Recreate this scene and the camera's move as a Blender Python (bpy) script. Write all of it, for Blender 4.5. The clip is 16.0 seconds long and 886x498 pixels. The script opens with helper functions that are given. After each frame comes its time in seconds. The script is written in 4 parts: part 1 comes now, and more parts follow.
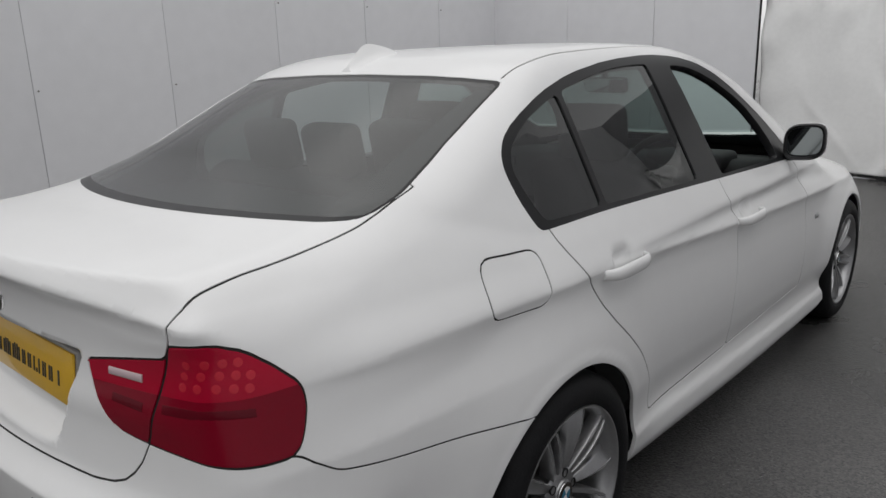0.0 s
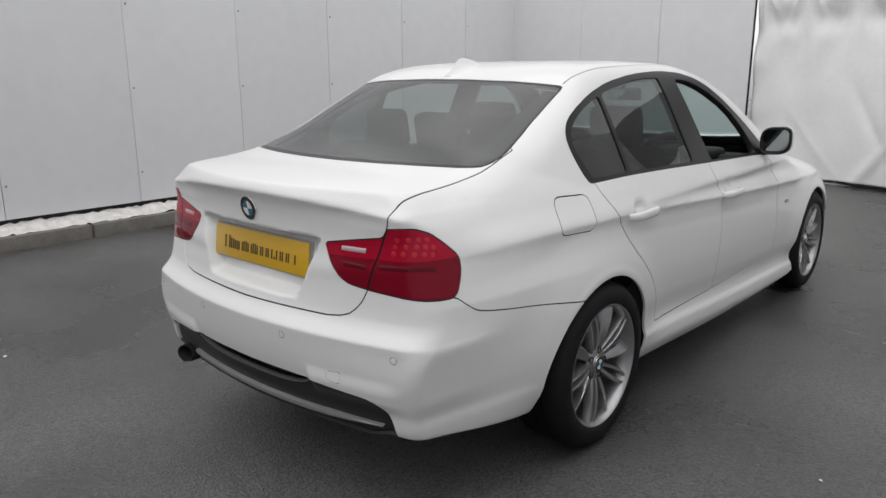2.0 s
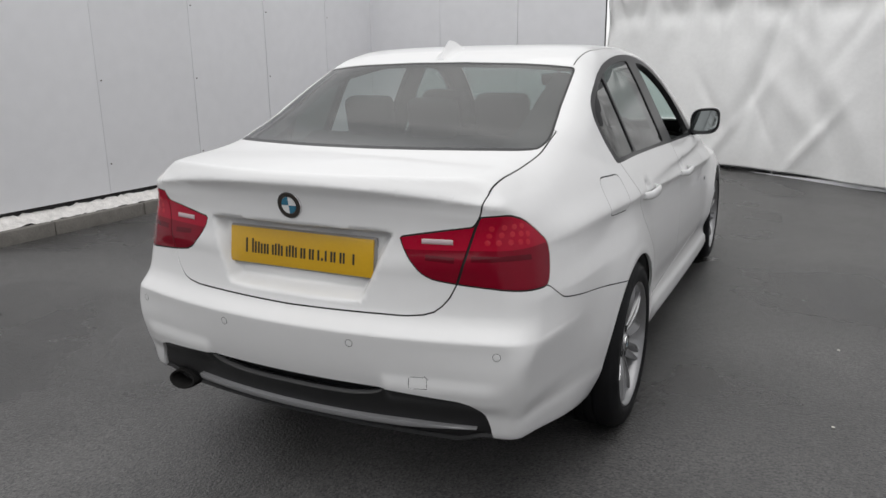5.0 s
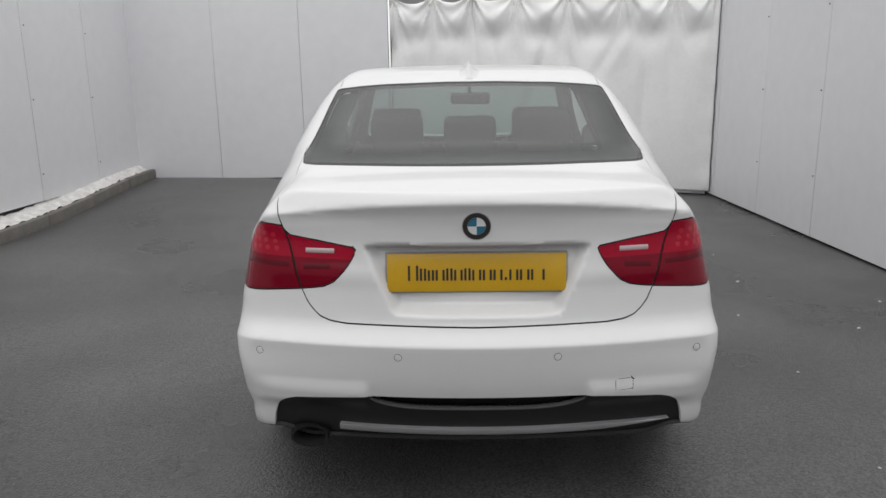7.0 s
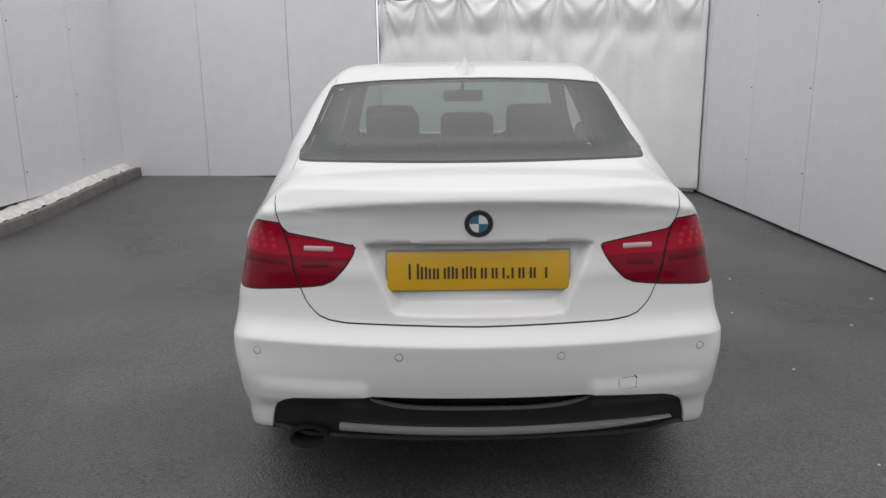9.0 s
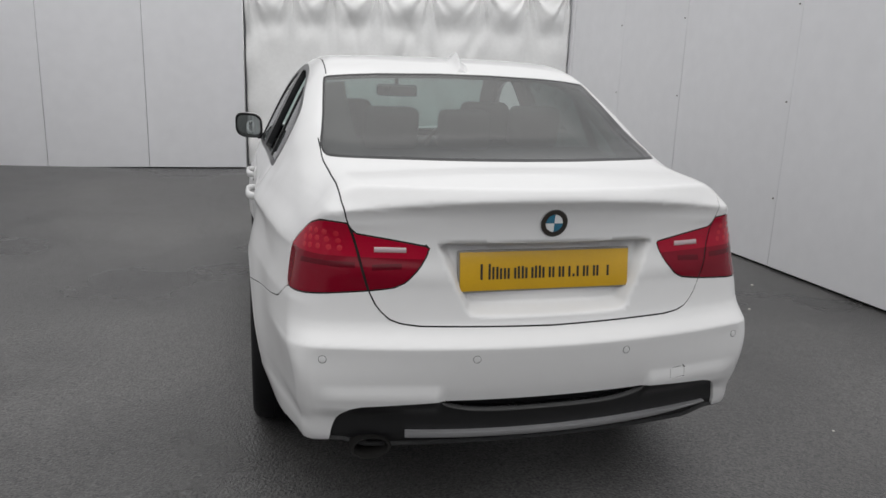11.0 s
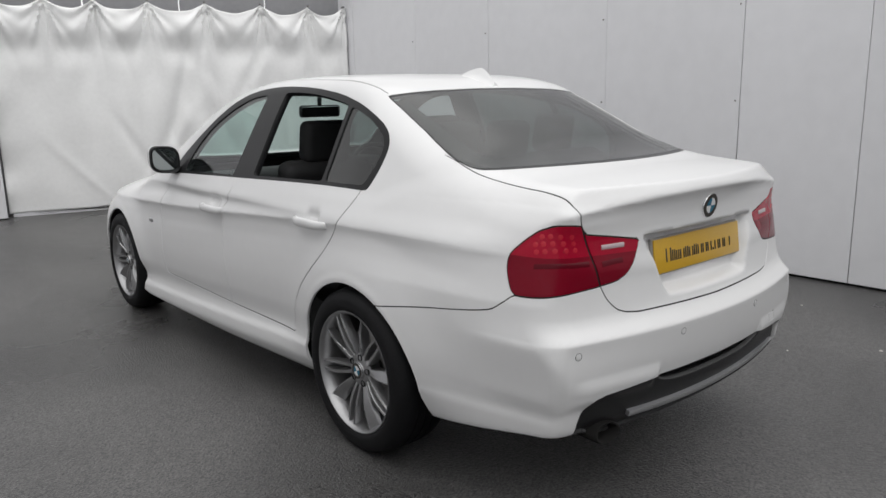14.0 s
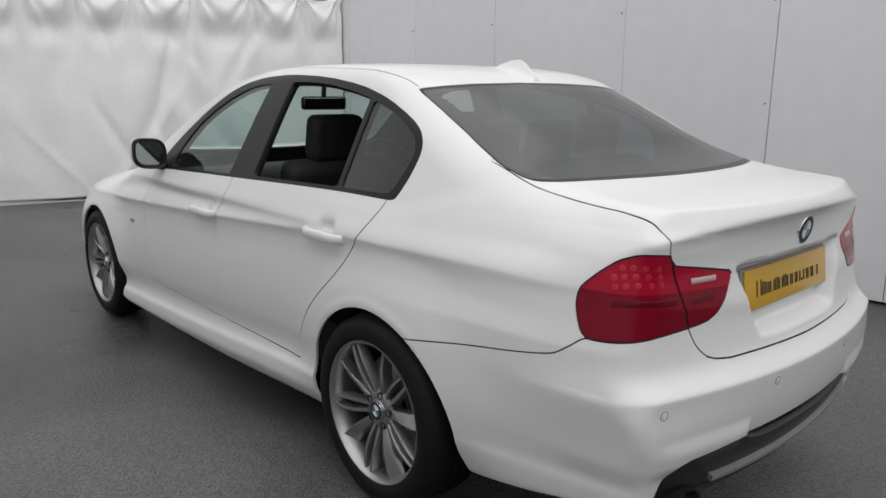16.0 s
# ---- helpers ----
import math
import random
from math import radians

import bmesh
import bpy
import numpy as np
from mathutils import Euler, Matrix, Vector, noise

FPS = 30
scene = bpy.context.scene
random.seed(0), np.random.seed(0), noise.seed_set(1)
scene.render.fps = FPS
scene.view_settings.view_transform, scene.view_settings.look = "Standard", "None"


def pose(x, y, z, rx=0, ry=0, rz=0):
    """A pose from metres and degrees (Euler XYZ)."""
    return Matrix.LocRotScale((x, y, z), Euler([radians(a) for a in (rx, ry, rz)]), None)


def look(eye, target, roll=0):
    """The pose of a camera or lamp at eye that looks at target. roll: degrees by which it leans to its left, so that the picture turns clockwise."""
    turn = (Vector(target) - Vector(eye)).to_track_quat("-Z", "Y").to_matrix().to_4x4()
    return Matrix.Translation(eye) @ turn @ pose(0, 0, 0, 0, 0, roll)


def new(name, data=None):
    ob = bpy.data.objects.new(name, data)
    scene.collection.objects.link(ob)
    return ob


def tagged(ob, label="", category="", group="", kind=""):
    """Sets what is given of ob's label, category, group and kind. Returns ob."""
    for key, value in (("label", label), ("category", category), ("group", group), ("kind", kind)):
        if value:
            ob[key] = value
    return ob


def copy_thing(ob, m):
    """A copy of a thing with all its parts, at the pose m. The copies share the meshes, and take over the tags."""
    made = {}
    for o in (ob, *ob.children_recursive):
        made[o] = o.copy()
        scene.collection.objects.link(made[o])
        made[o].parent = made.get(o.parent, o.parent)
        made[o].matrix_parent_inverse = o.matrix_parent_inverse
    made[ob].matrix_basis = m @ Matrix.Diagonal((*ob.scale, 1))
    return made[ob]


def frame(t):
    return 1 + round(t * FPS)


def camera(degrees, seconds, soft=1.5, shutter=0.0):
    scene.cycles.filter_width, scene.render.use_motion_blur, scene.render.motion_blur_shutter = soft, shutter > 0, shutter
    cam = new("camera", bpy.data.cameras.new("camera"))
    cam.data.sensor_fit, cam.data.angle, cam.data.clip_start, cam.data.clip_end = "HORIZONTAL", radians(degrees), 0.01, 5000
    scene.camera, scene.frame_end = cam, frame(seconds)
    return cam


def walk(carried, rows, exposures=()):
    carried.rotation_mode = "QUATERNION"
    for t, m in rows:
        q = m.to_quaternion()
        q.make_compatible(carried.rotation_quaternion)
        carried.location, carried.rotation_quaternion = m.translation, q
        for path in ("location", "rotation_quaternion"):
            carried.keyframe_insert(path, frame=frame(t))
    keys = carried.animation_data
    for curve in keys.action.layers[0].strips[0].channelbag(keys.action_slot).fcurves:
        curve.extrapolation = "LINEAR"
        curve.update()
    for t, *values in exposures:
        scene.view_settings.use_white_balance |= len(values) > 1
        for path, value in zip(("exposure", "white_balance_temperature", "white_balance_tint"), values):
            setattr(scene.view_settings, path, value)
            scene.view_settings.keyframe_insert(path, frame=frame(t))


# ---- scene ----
cam = camera(62.8, 16.0)
PATH = [
    (0, (1.693, -1.435, 1.42), (0.415, 0.018, 0.914), -1.8),
    (0.5, (1.826, -1.82, 1.417), (0.54, -0.368, 0.927), -1.7),
    (1, (1.914, -2.116, 1.41), (0.643, -0.655, 0.911), -1.0),
    (1.5, (2.027, -2.284, 1.412), (0.751, -0.824, 0.922), -0.6),
    (2, (2.079, -2.347, 1.42), (0.803, -0.883, 0.942), -0.2),
    (2.5, (2.085, -2.353, 1.414), (0.82, -0.878, 0.941), -0.3),
    (3, (2.08, -2.358, 1.41), (0.815, -0.883, 0.939), -0.4),
    (3.5, (2.071, -2.363, 1.409), (0.806, -0.886, 0.937), -0.4),
    (6, (0.480, -2.935, 1.348), (0.160, -1.02, 0.888), -0.9),
    (6.5, (0.091, -3.003, 1.36), (-0.009, -1.054, 0.923), -1.1),
    (7, (-0.057, -3.025, 1.374), (-0.096, -1.075, 0.931), -0.8),
    (7.5, (-0.081, -3.022, 1.367), (-0.103, -1.07, 0.93), -0.5),
    (8, (-0.079, -3.014, 1.37), (-0.102, -1.065, 0.924), -0.6),
    (10.5, (-0.457, -2.924, 1.357), (-0.193, -1.005, 0.913), 0.4),
    (11, (-0.838, -2.863, 1.368), (-0.334, -0.982, 0.909), 2.0),
    (11.5, (-1.234, -2.71, 1.329), (-0.474, -0.912, 0.894), 0.4),
    (12, (-1.634, -2.553, 1.334), (-0.662, -0.859, 0.906), -0.1),
    (12.5, (-1.943, -2.385, 1.332), (-0.811, -0.792, 0.904), -0.7),
    (13, (-2.165, -2.273, 1.35), (-0.943, -0.745, 0.938), -0.9),
    (13.5, (-2.255, -2.24, 1.35), (-1.001, -0.737, 0.941), -1.1),
    (14, (-2.263, -2.24, 1.347), (-1.003, -0.741, 0.939), -1.2),
    (14.5, (-2.272, -2.238, 1.352), (-1.007, -0.744, 0.94), -0.8),
    (15, (-2.28, -2.222, 1.347), (-1.007, -0.735, 0.934), 0.1),
    (15.5, (-2.258, -2.133, 1.343), (-0.972, -0.658, 0.927), 0.7),
    (16, (-2.137, -1.797, 1.353), (-0.837, -0.338, 0.927), 0.4),
]
walk(cam, [(t, look(eye, target, roll)) for t, eye, target, roll in PATH],
     [(0, -.42), (.5, -.42), (1, -.26), (2, -.10), (3.5, -.08), (7, -.14), (11, -.17), (13, -.10), (14.5, -.09), (15.5, -.09), (16, -.18)])

# ---- light ----
world = bpy.data.worlds.new("overcast")
scene.world = world
world.use_nodes = True
wn, wl = world.node_tree.nodes, world.node_tree.links
sky = wn.new("ShaderNodeTexSky")
sky.sky_type, sky.sun_disc = "NISHITA", False
sky.sun_elevation, sky.sun_rotation = radians(80), radians(180)
grey = wn.new("ShaderNodeHueSaturation")
grey.inputs["Saturation"].default_value = 0.03
wl.new(sky.outputs[0], grey.inputs["Color"])
wl.new(grey.outputs[0], wn["Background"].inputs["Color"])
wn["Background"].inputs["Strength"].default_value = 0.215
sun = new("sun", bpy.data.lights.new("sun", "SUN"))
sun.data.energy, sun.data.angle, sun.data.color = 1.45, radians(100), (1.0, 0.985, 0.97)
sun.matrix_world = look((-.2, -.5, 8), (0, 0, 0))


# ---- materials ----
def material(name, color, rough=0.5, metal=0.0, coat=0.0, vary=0.0, scale=8.0, bump=0.0, bump_scale=60.0, spec=0.5, random_vary=0.0):
    """A principled material whose colour varies at two scales, with fine relief."""
    m = bpy.data.materials.new(name)
    m.use_nodes = True
    n, l = m.node_tree.nodes, m.node_tree.links
    b = n["Principled BSDF"]
    b.inputs["Base Color"].default_value = (*color, 1)
    b.inputs["Roughness"].default_value = rough
    b.inputs["Metallic"].default_value = metal
    b.inputs["Coat Weight"].default_value = coat
    b.inputs["Coat Roughness"].default_value = 0.03
    b.inputs["Specular IOR Level"].default_value = spec
    geo = n.new("ShaderNodeNewGeometry")
    if vary or random_vary:
        big, fine = n.new("ShaderNodeTexNoise"), n.new("ShaderNodeTexNoise")
        for tex, k, detail in ((big, scale, 4), (fine, scale * 9, 3)):
            tex.inputs["Scale"].default_value, tex.inputs["Detail"].default_value = k, detail
            l.new(geo.outputs["Position"], tex.inputs["Vector"])
        add = n.new("ShaderNodeMath")
        add.operation = "ADD"
        l.new(big.outputs["Fac"], add.inputs[0])
        l.new(fine.outputs["Fac"], add.inputs[1])
        rng = n.new("ShaderNodeMapRange")
        rng.inputs["From Min"].default_value, rng.inputs["From Max"].default_value = 0.6, 1.4
        rng.inputs["To Min"].default_value, rng.inputs["To Max"].default_value = 1 - vary, 1 + vary
        l.new(add.outputs[0], rng.inputs["Value"])
        factor = rng.outputs[0]
        if random_vary:
            info = n.new("ShaderNodeObjectInfo")
            r2 = n.new("ShaderNodeMapRange")
            r2.inputs["To Min"].default_value, r2.inputs["To Max"].default_value = 1 - random_vary, 1 + random_vary
            l.new(info.outputs["Random"], r2.inputs["Value"])
            mul = n.new("ShaderNodeMath")
            mul.operation = "MULTIPLY"
            l.new(factor, mul.inputs[0])
            l.new(r2.outputs[0], mul.inputs[1])
            factor = mul.outputs[0]
        sc = n.new("ShaderNodeVectorMath")
        sc.operation = "SCALE"
        sc.inputs[0].default_value = color
        l.new(factor, sc.inputs["Scale"])
        l.new(sc.outputs[0], b.inputs["Base Color"])
    if bump:
        tex, bm = n.new("ShaderNodeTexNoise"), n.new("ShaderNodeBump")
        tex.inputs["Scale"].default_value, tex.inputs["Detail"].default_value = bump_scale, 4
        l.new(geo.outputs["Position"], tex.inputs["Vector"])
        bm.inputs["Strength"].default_value, bm.inputs["Distance"].default_value = bump, 0.01
        l.new(tex.outputs["Fac"], bm.inputs["Height"])
        l.new(bm.outputs[0], b.inputs["Normal"])
    return m


def glass_material(name, tint, rough=0.0, least=0.12):
    """Thin tinted pane: clear with a Fresnel reflection."""
    m = bpy.data.materials.new(name)
    m.use_nodes = True
    n, l = m.node_tree.nodes, m.node_tree.links
    n.remove(n["Principled BSDF"])
    clear, gloss, mix, edge, power, scale = (n.new("ShaderNode" + k) for k in ("BsdfTransparent", "BsdfGlossy", "MixShader", "LayerWeight", "Math", "Math"))
    clear.inputs["Color"].default_value = (*tint, 1)
    gloss.inputs["Roughness"].default_value = rough
    edge.inputs["Blend"].default_value = 0.5
    power.operation, scale.operation = "POWER", "MULTIPLY_ADD"
    power.inputs[1].default_value = 4.2
    scale.inputs[1].default_value, scale.inputs[2].default_value = 0.98 - least, least
    l.new(edge.outputs["Facing"], power.inputs[0])
    l.new(power.outputs[0], scale.inputs[0])
    l.new(scale.outputs[0], mix.inputs["Fac"])
    l.new(clear.outputs[0], mix.inputs[1])
    l.new(gloss.outputs[0], mix.inputs[2])
    l.new(mix.outputs[0], n["Material Output"].inputs["Surface"])
    return m


WHITE = material("white_paint", (0.76, 0.76, 0.76), 0.45, coat=0.6, vary=0.012, scale=2.0, spec=0.3)
DARK_GAP = material("dark_gap", (0.012, 0.012, 0.012), 0.8)
TRIM = material("black_trim", (0.013, 0.013, 0.014), 0.28, coat=0.0, vary=0.1, spec=0.25)
RUBBER = material("tyre_rubber", (0.009, 0.009, 0.010), 0.6, vary=0.2, scale=20, bump=0.2, bump_scale=200, spec=0.18)
DIFFUSER = material("diffuser_plastic", (0.011, 0.011, 0.012), 0.42, vary=0.15, scale=25, bump=0.08, bump_scale=500)
GLASS = glass_material("tinted_glass", (0.66, 0.81, 0.77))
GLASS_REAR = glass_material("dark_tinted_glass", (0.29, 0.35, 0.34), rough=0.20, least=0.105)
GLASS_SIDE = glass_material("dark_side_glass", (0.20, 0.245, 0.235), least=0.09)
CLOTH = material("dark_upholstery", (0.020, 0.020, 0.021), 0.8, vary=0.2, scale=30, bump=0.15, bump_scale=300)
LINING = material("dark_lining", (0.035, 0.035, 0.036), 0.85, vary=0.15, scale=20)
RED = material("red_lens", (0.185, 0.0008, 0.012), 0.10, vary=0.05, scale=30, spec=0.30)
RED_BRIGHT = material("bright_red_lens", (0.35, 0.003, 0.023), 0.10, vary=0.05, scale=30, spec=0.30)
RED_DARK = material("dark_red_bar", (0.100, 0.0005, 0.007), 0.15, vary=0.05, scale=30, spec=0.3)
RED_DEEP = material("pink_lens", (0.47, 0.014, 0.032), 0.2, vary=0.05, scale=30)
ALLOY = material("grey_alloy", (0.36, 0.36, 0.365), 0.32, metal=0.85, vary=0.08, scale=20)
# Lighter alloy that paints the highlight along the cut spoke edges.
ALLOY_GLINT = material("polished_alloy_glint", (0.62, 0.62, 0.63), 0.24, metal=0.9, vary=0.05, scale=20)
STEEL = material("brushed_steel", (0.35, 0.34, 0.33), 0.35, metal=0.9, vary=0.2, scale=40)
CHROME = material("chrome", (0.75, 0.75, 0.76), 0.12, metal=1.0)
SILVER = material("silver_strip", (0.43, 0.43, 0.44), 0.35, metal=0.6)
YELLOW = material("yellow_plate", (0.62, 0.36, 0.012), 0.35, coat=0.4, vary=0.04, scale=12)
INK = material("dark_ink", (0.03, 0.025, 0.02), 0.5)
BLUE = material("badge_blue", (0.03, 0.17, 0.27), 0.2, coat=1.0)
WHITE_TRIM = material("badge_white", (0.78, 0.80, 0.80), 0.2, coat=1.0)
CLEAR_LENS = material("clear_lens", (0.52, 0.40, 0.42), 0.15, coat=1.0)
BOARD = material("white_board", (0.78, 0.78, 0.80), 0.45, vary=0.035, scale=0.8, bump=0.03, bump_scale=4, random_vary=0.02)
CONCRETE = material("kerb_concrete", (0.17, 0.16, 0.145), 0.9, vary=0.25, scale=9, bump=0.5, bump_scale=60)
GREY_BOARD = material("grey_board", (.30, .30, .31), .6, vary=.08, scale=2)
RUBBLE = material("pale_rubble", (0.72, 0.70, 0.68), 0.9, vary=0.3, scale=14, bump=0.8, bump_scale=40)
TARP = material("white_tarpaulin", (0.92, 0.92, 0.91), 0.35, vary=0.04, scale=3, bump=0.05, bump_scale=30)


# ---- building helpers ----
def mesh_object(name, verts, faces, mat, parent=None, label="", smooth=True, normals=None):
    me = bpy.data.meshes.new(name)
    me.from_pydata([tuple(v) for v in verts], [], [tuple(int(i) for i in f) for f in faces])
    me.materials.append(mat)
    if smooth:
        me.polygons.foreach_set("use_smooth", [True] * len(me.polygons))
    me.update()
    if normals is not None:
        me.normals_split_custom_set_from_vertices([tuple(n) for n in normals])
    ob = new(name, me)
    if parent:
        ob.parent = parent
    return tagged(ob, label)


def part(name, bm, mat, parent=None, label="", smooth=True):
    """Links a bmesh as one mesh object under a thing or a part."""
    me = bpy.data.meshes.new(name)
    bm.to_mesh(me)
    bm.free()
    me.materials.append(mat)
    if smooth:
        me.polygons.foreach_set("use_smooth", [True] * len(me.polygons))
        me.set_sharp_from_angle(angle=radians(38))
    ob = new(name, me)
    if parent:
        ob.parent = parent
    return tagged(ob, label)


def box_bm(size, at=(0, 0, 0), bevel=0.0, turn=None, segments=2):
    bm = bmesh.new()
    bmesh.ops.create_cube(bm, size=1, matrix=Matrix.Diagonal((*size, 1)))
    if bevel:
        bmesh.ops.bevel(bm, geom=bm.edges[:], offset=bevel, segments=segments, affect="EDGES", profile=0.5)
    bm.transform(Matrix.Translation(at) @ (turn or Matrix()))
    return bm


def lathe_bm(profile, steps=64, axis="X"):
    """Turns a profile of (along, radius) round the axis."""
    bm = bmesh.new()
    rings = []
    for i in range(steps):
        a = 2 * math.pi * i / steps
        ring = []
        for u, r in profile:
            c, s = r * math.cos(a), r * math.sin(a)
            ring.append(bm.verts.new((u, c, s) if axis == "X" else (c, u, s) if axis == "Y" else (c, s, u)))
        rings.append(ring)
    for i in range(steps):
        a, b = rings[i], rings[(i + 1) % steps]
        for j in range(len(profile) - 1):
            bm.faces.new((a[j], a[j + 1], b[j + 1], b[j]))
    bmesh.ops.recalc_face_normals(bm, faces=bm.faces)
    return bm


def thing(name, label, category, group="", at=(0, 0, 0)):
    ob = new(name)
    ob.empty_display_size = 0.1
    ob.location = at
    return tagged(ob, label, category, group)


# ---- the yard ----
WALL_L, WALL_R, WALL_B, WALL_F = -4.20, 3.05, 6.42, -9.0
HIGH = 3.3


def ground_z(x, y):
    """The yard is level round the car and rises a little to its far and kerb sides."""
    def step(v, a, b):
        t = min(max((v - a) / (b - a), 0), 1)
        return t * t * (3 - 2 * t)
    return .20 * step(y, 2.8, 6.6) * step(x, 3.1, .2) + .075 * step(x, -1.6, -4.2) * (1 - .6 * step(y, 2.5, 5))


def asphalt():
    m = material("damp_asphalt", (0.045, 0.045, 0.047), 0.62, bump=0.6, bump_scale=95)
    n, l = m.node_tree.nodes, m.node_tree.links
    b = n["Principled BSDF"]
    geo = n.new("ShaderNodeNewGeometry")
    damp, stones, ramp, mixc, mixr = n.new("ShaderNodeTexNoise"), n.new("ShaderNodeTexVoronoi"), n.new("ShaderNodeValToRGB"), n.new("ShaderNodeMix"), n.new("ShaderNodeMapRange")
    damp.inputs["Scale"].default_value, damp.inputs["Detail"].default_value = 0.7, 6
    stones.inputs["Scale"].default_value = 140
    l.new(geo.outputs["Position"], damp.inputs["Vector"])
    l.new(geo.outputs["Position"], stones.inputs["Vector"])
    ramp.color_ramp.elements[0].color = (0.036, 0.036, 0.037, 1)
    ramp.color_ramp.elements[1].color = (0.165, 0.161, 0.157, 1)
    l.new(stones.outputs["Color"], ramp.inputs["Fac"])
    mixc.data_type, mixc.blend_type = "RGBA", "MULTIPLY"
    mixc.inputs["Factor"].default_value = 1.0
    l.new(ramp.outputs["Color"], mixc.inputs["A"])
    patch = n.new("ShaderNodeMapRange")
    patch.interpolation_type = mixr.interpolation_type = "SMOOTHSTEP"
    patch.inputs["From Min"].default_value, patch.inputs["From Max"].default_value = 0.26, 0.74
    patch.inputs["To Min"].default_value, patch.inputs["To Max"].default_value = 0.46, 1.12
    l.new(damp.outputs["Fac"], patch.inputs["Value"])
    l.new(patch.outputs[0], mixc.inputs["B"])
    l.new(mixc.outputs["Result"], b.inputs["Base Color"])
    mixr.inputs["From Min"].default_value, mixr.inputs["From Max"].default_value = 0.28, 0.76
    mixr.inputs["To Min"].default_value, mixr.inputs["To Max"].default_value = 0.22, 0.48
    l.new(damp.outputs["Fac"], mixr.inputs["Value"])
    l.new(mixr.outputs[0], b.inputs["Roughness"])
    return m


def ground_sheet():
    bm = bmesh.new()
    bmesh.ops.create_grid(bm, x_segments=220, y_segments=220, size=30)
    for v in bm.verts:
        v.co.z = ground_z(v.co.x, v.co.y)
    tagged(part("ground", bm, asphalt()), "dark grey damp tarmac yard surface", "ground", kind="structure")


ground_sheet()


def board_wall(name, along, across, seams, low, label, facing, mat=BOARD):
    """A wall of upright boards. along: axis the wall runs on; seams: the joints along it; facing: +1 or -1 across."""
    wall = thing(name, label, "wall")
    tagged(wall, kind="structure")
    rnd = random.Random(len(seams) + int(abs(across) * 10))
    lo, hi = seams[0], seams[-1]
    back = box_bm((0.05, hi - lo, HIGH + 0.2), (across - facing * 0.050, (lo + hi) / 2, HIGH / 2 - 0.12)) if along == "y" else \
        box_bm((hi - lo, 0.05, HIGH + 0.2), ((lo + hi) / 2, across - facing * 0.050, HIGH / 2 - 0.12))
    part("backing", back, DARK_GAP, wall, smooth=False)
    for a, b in zip(seams, seams[1:]):
        gap = 0.004
        w, m = b - a - gap, (a + b) / 2
        lean = radians(rnd.uniform(-0.25, 0.25))
        proud = rnd.uniform(0, 0.006)
        size = (0.018, w, HIGH - low) if along == "y" else (w, 0.018, HIGH - low)
        at = (across - facing * (0.012 - proud), m, (HIGH + low) / 2) if along == "y" else (m, across - facing * (0.012 - proud), (HIGH + low) / 2)
        part("panel", box_bm(size, at, 0.002, Matrix.Rotation(lean, 4, "Z"), 1), mat, wall)
    return wall


board_wall("wall_west", "y", WALL_L, [WALL_F + .02, -7.3, -6.1, -4.9, -3.75, -2.6, -1.5, -.38, .73, 1.84, 2.98, 4.13, 5.32, WALL_B], .285, "tall white board wall with dark upright joints above a kerb", 1)
board_wall("wall_east", "y", WALL_R, [WALL_F + .02, -7.3, -6.1, -4.9, -3.7, -2.5, -1.3, -.3, .57, 1.82, 3.3, 4.5, 5.75, 6.8], .02, "tall white board wall with thin dark upright joints", -1)
board_wall("wall_north", "x", WALL_B, [WALL_L - .06, -3.12, -2.02, -.9], .21, "white board wall closing the end of the yard", -1)
# Near-end wall is an unseen addition, grey so less light bounces onto the tail.
board_wall("wall_south", "x", WALL_F, [WALL_L + .02, -3.0, -1.8, -.6, .6, 1.8, WALL_R - .02], .05, "unseen grey board wall added to close the near end and bounce less light", 1, GREY_BOARD)


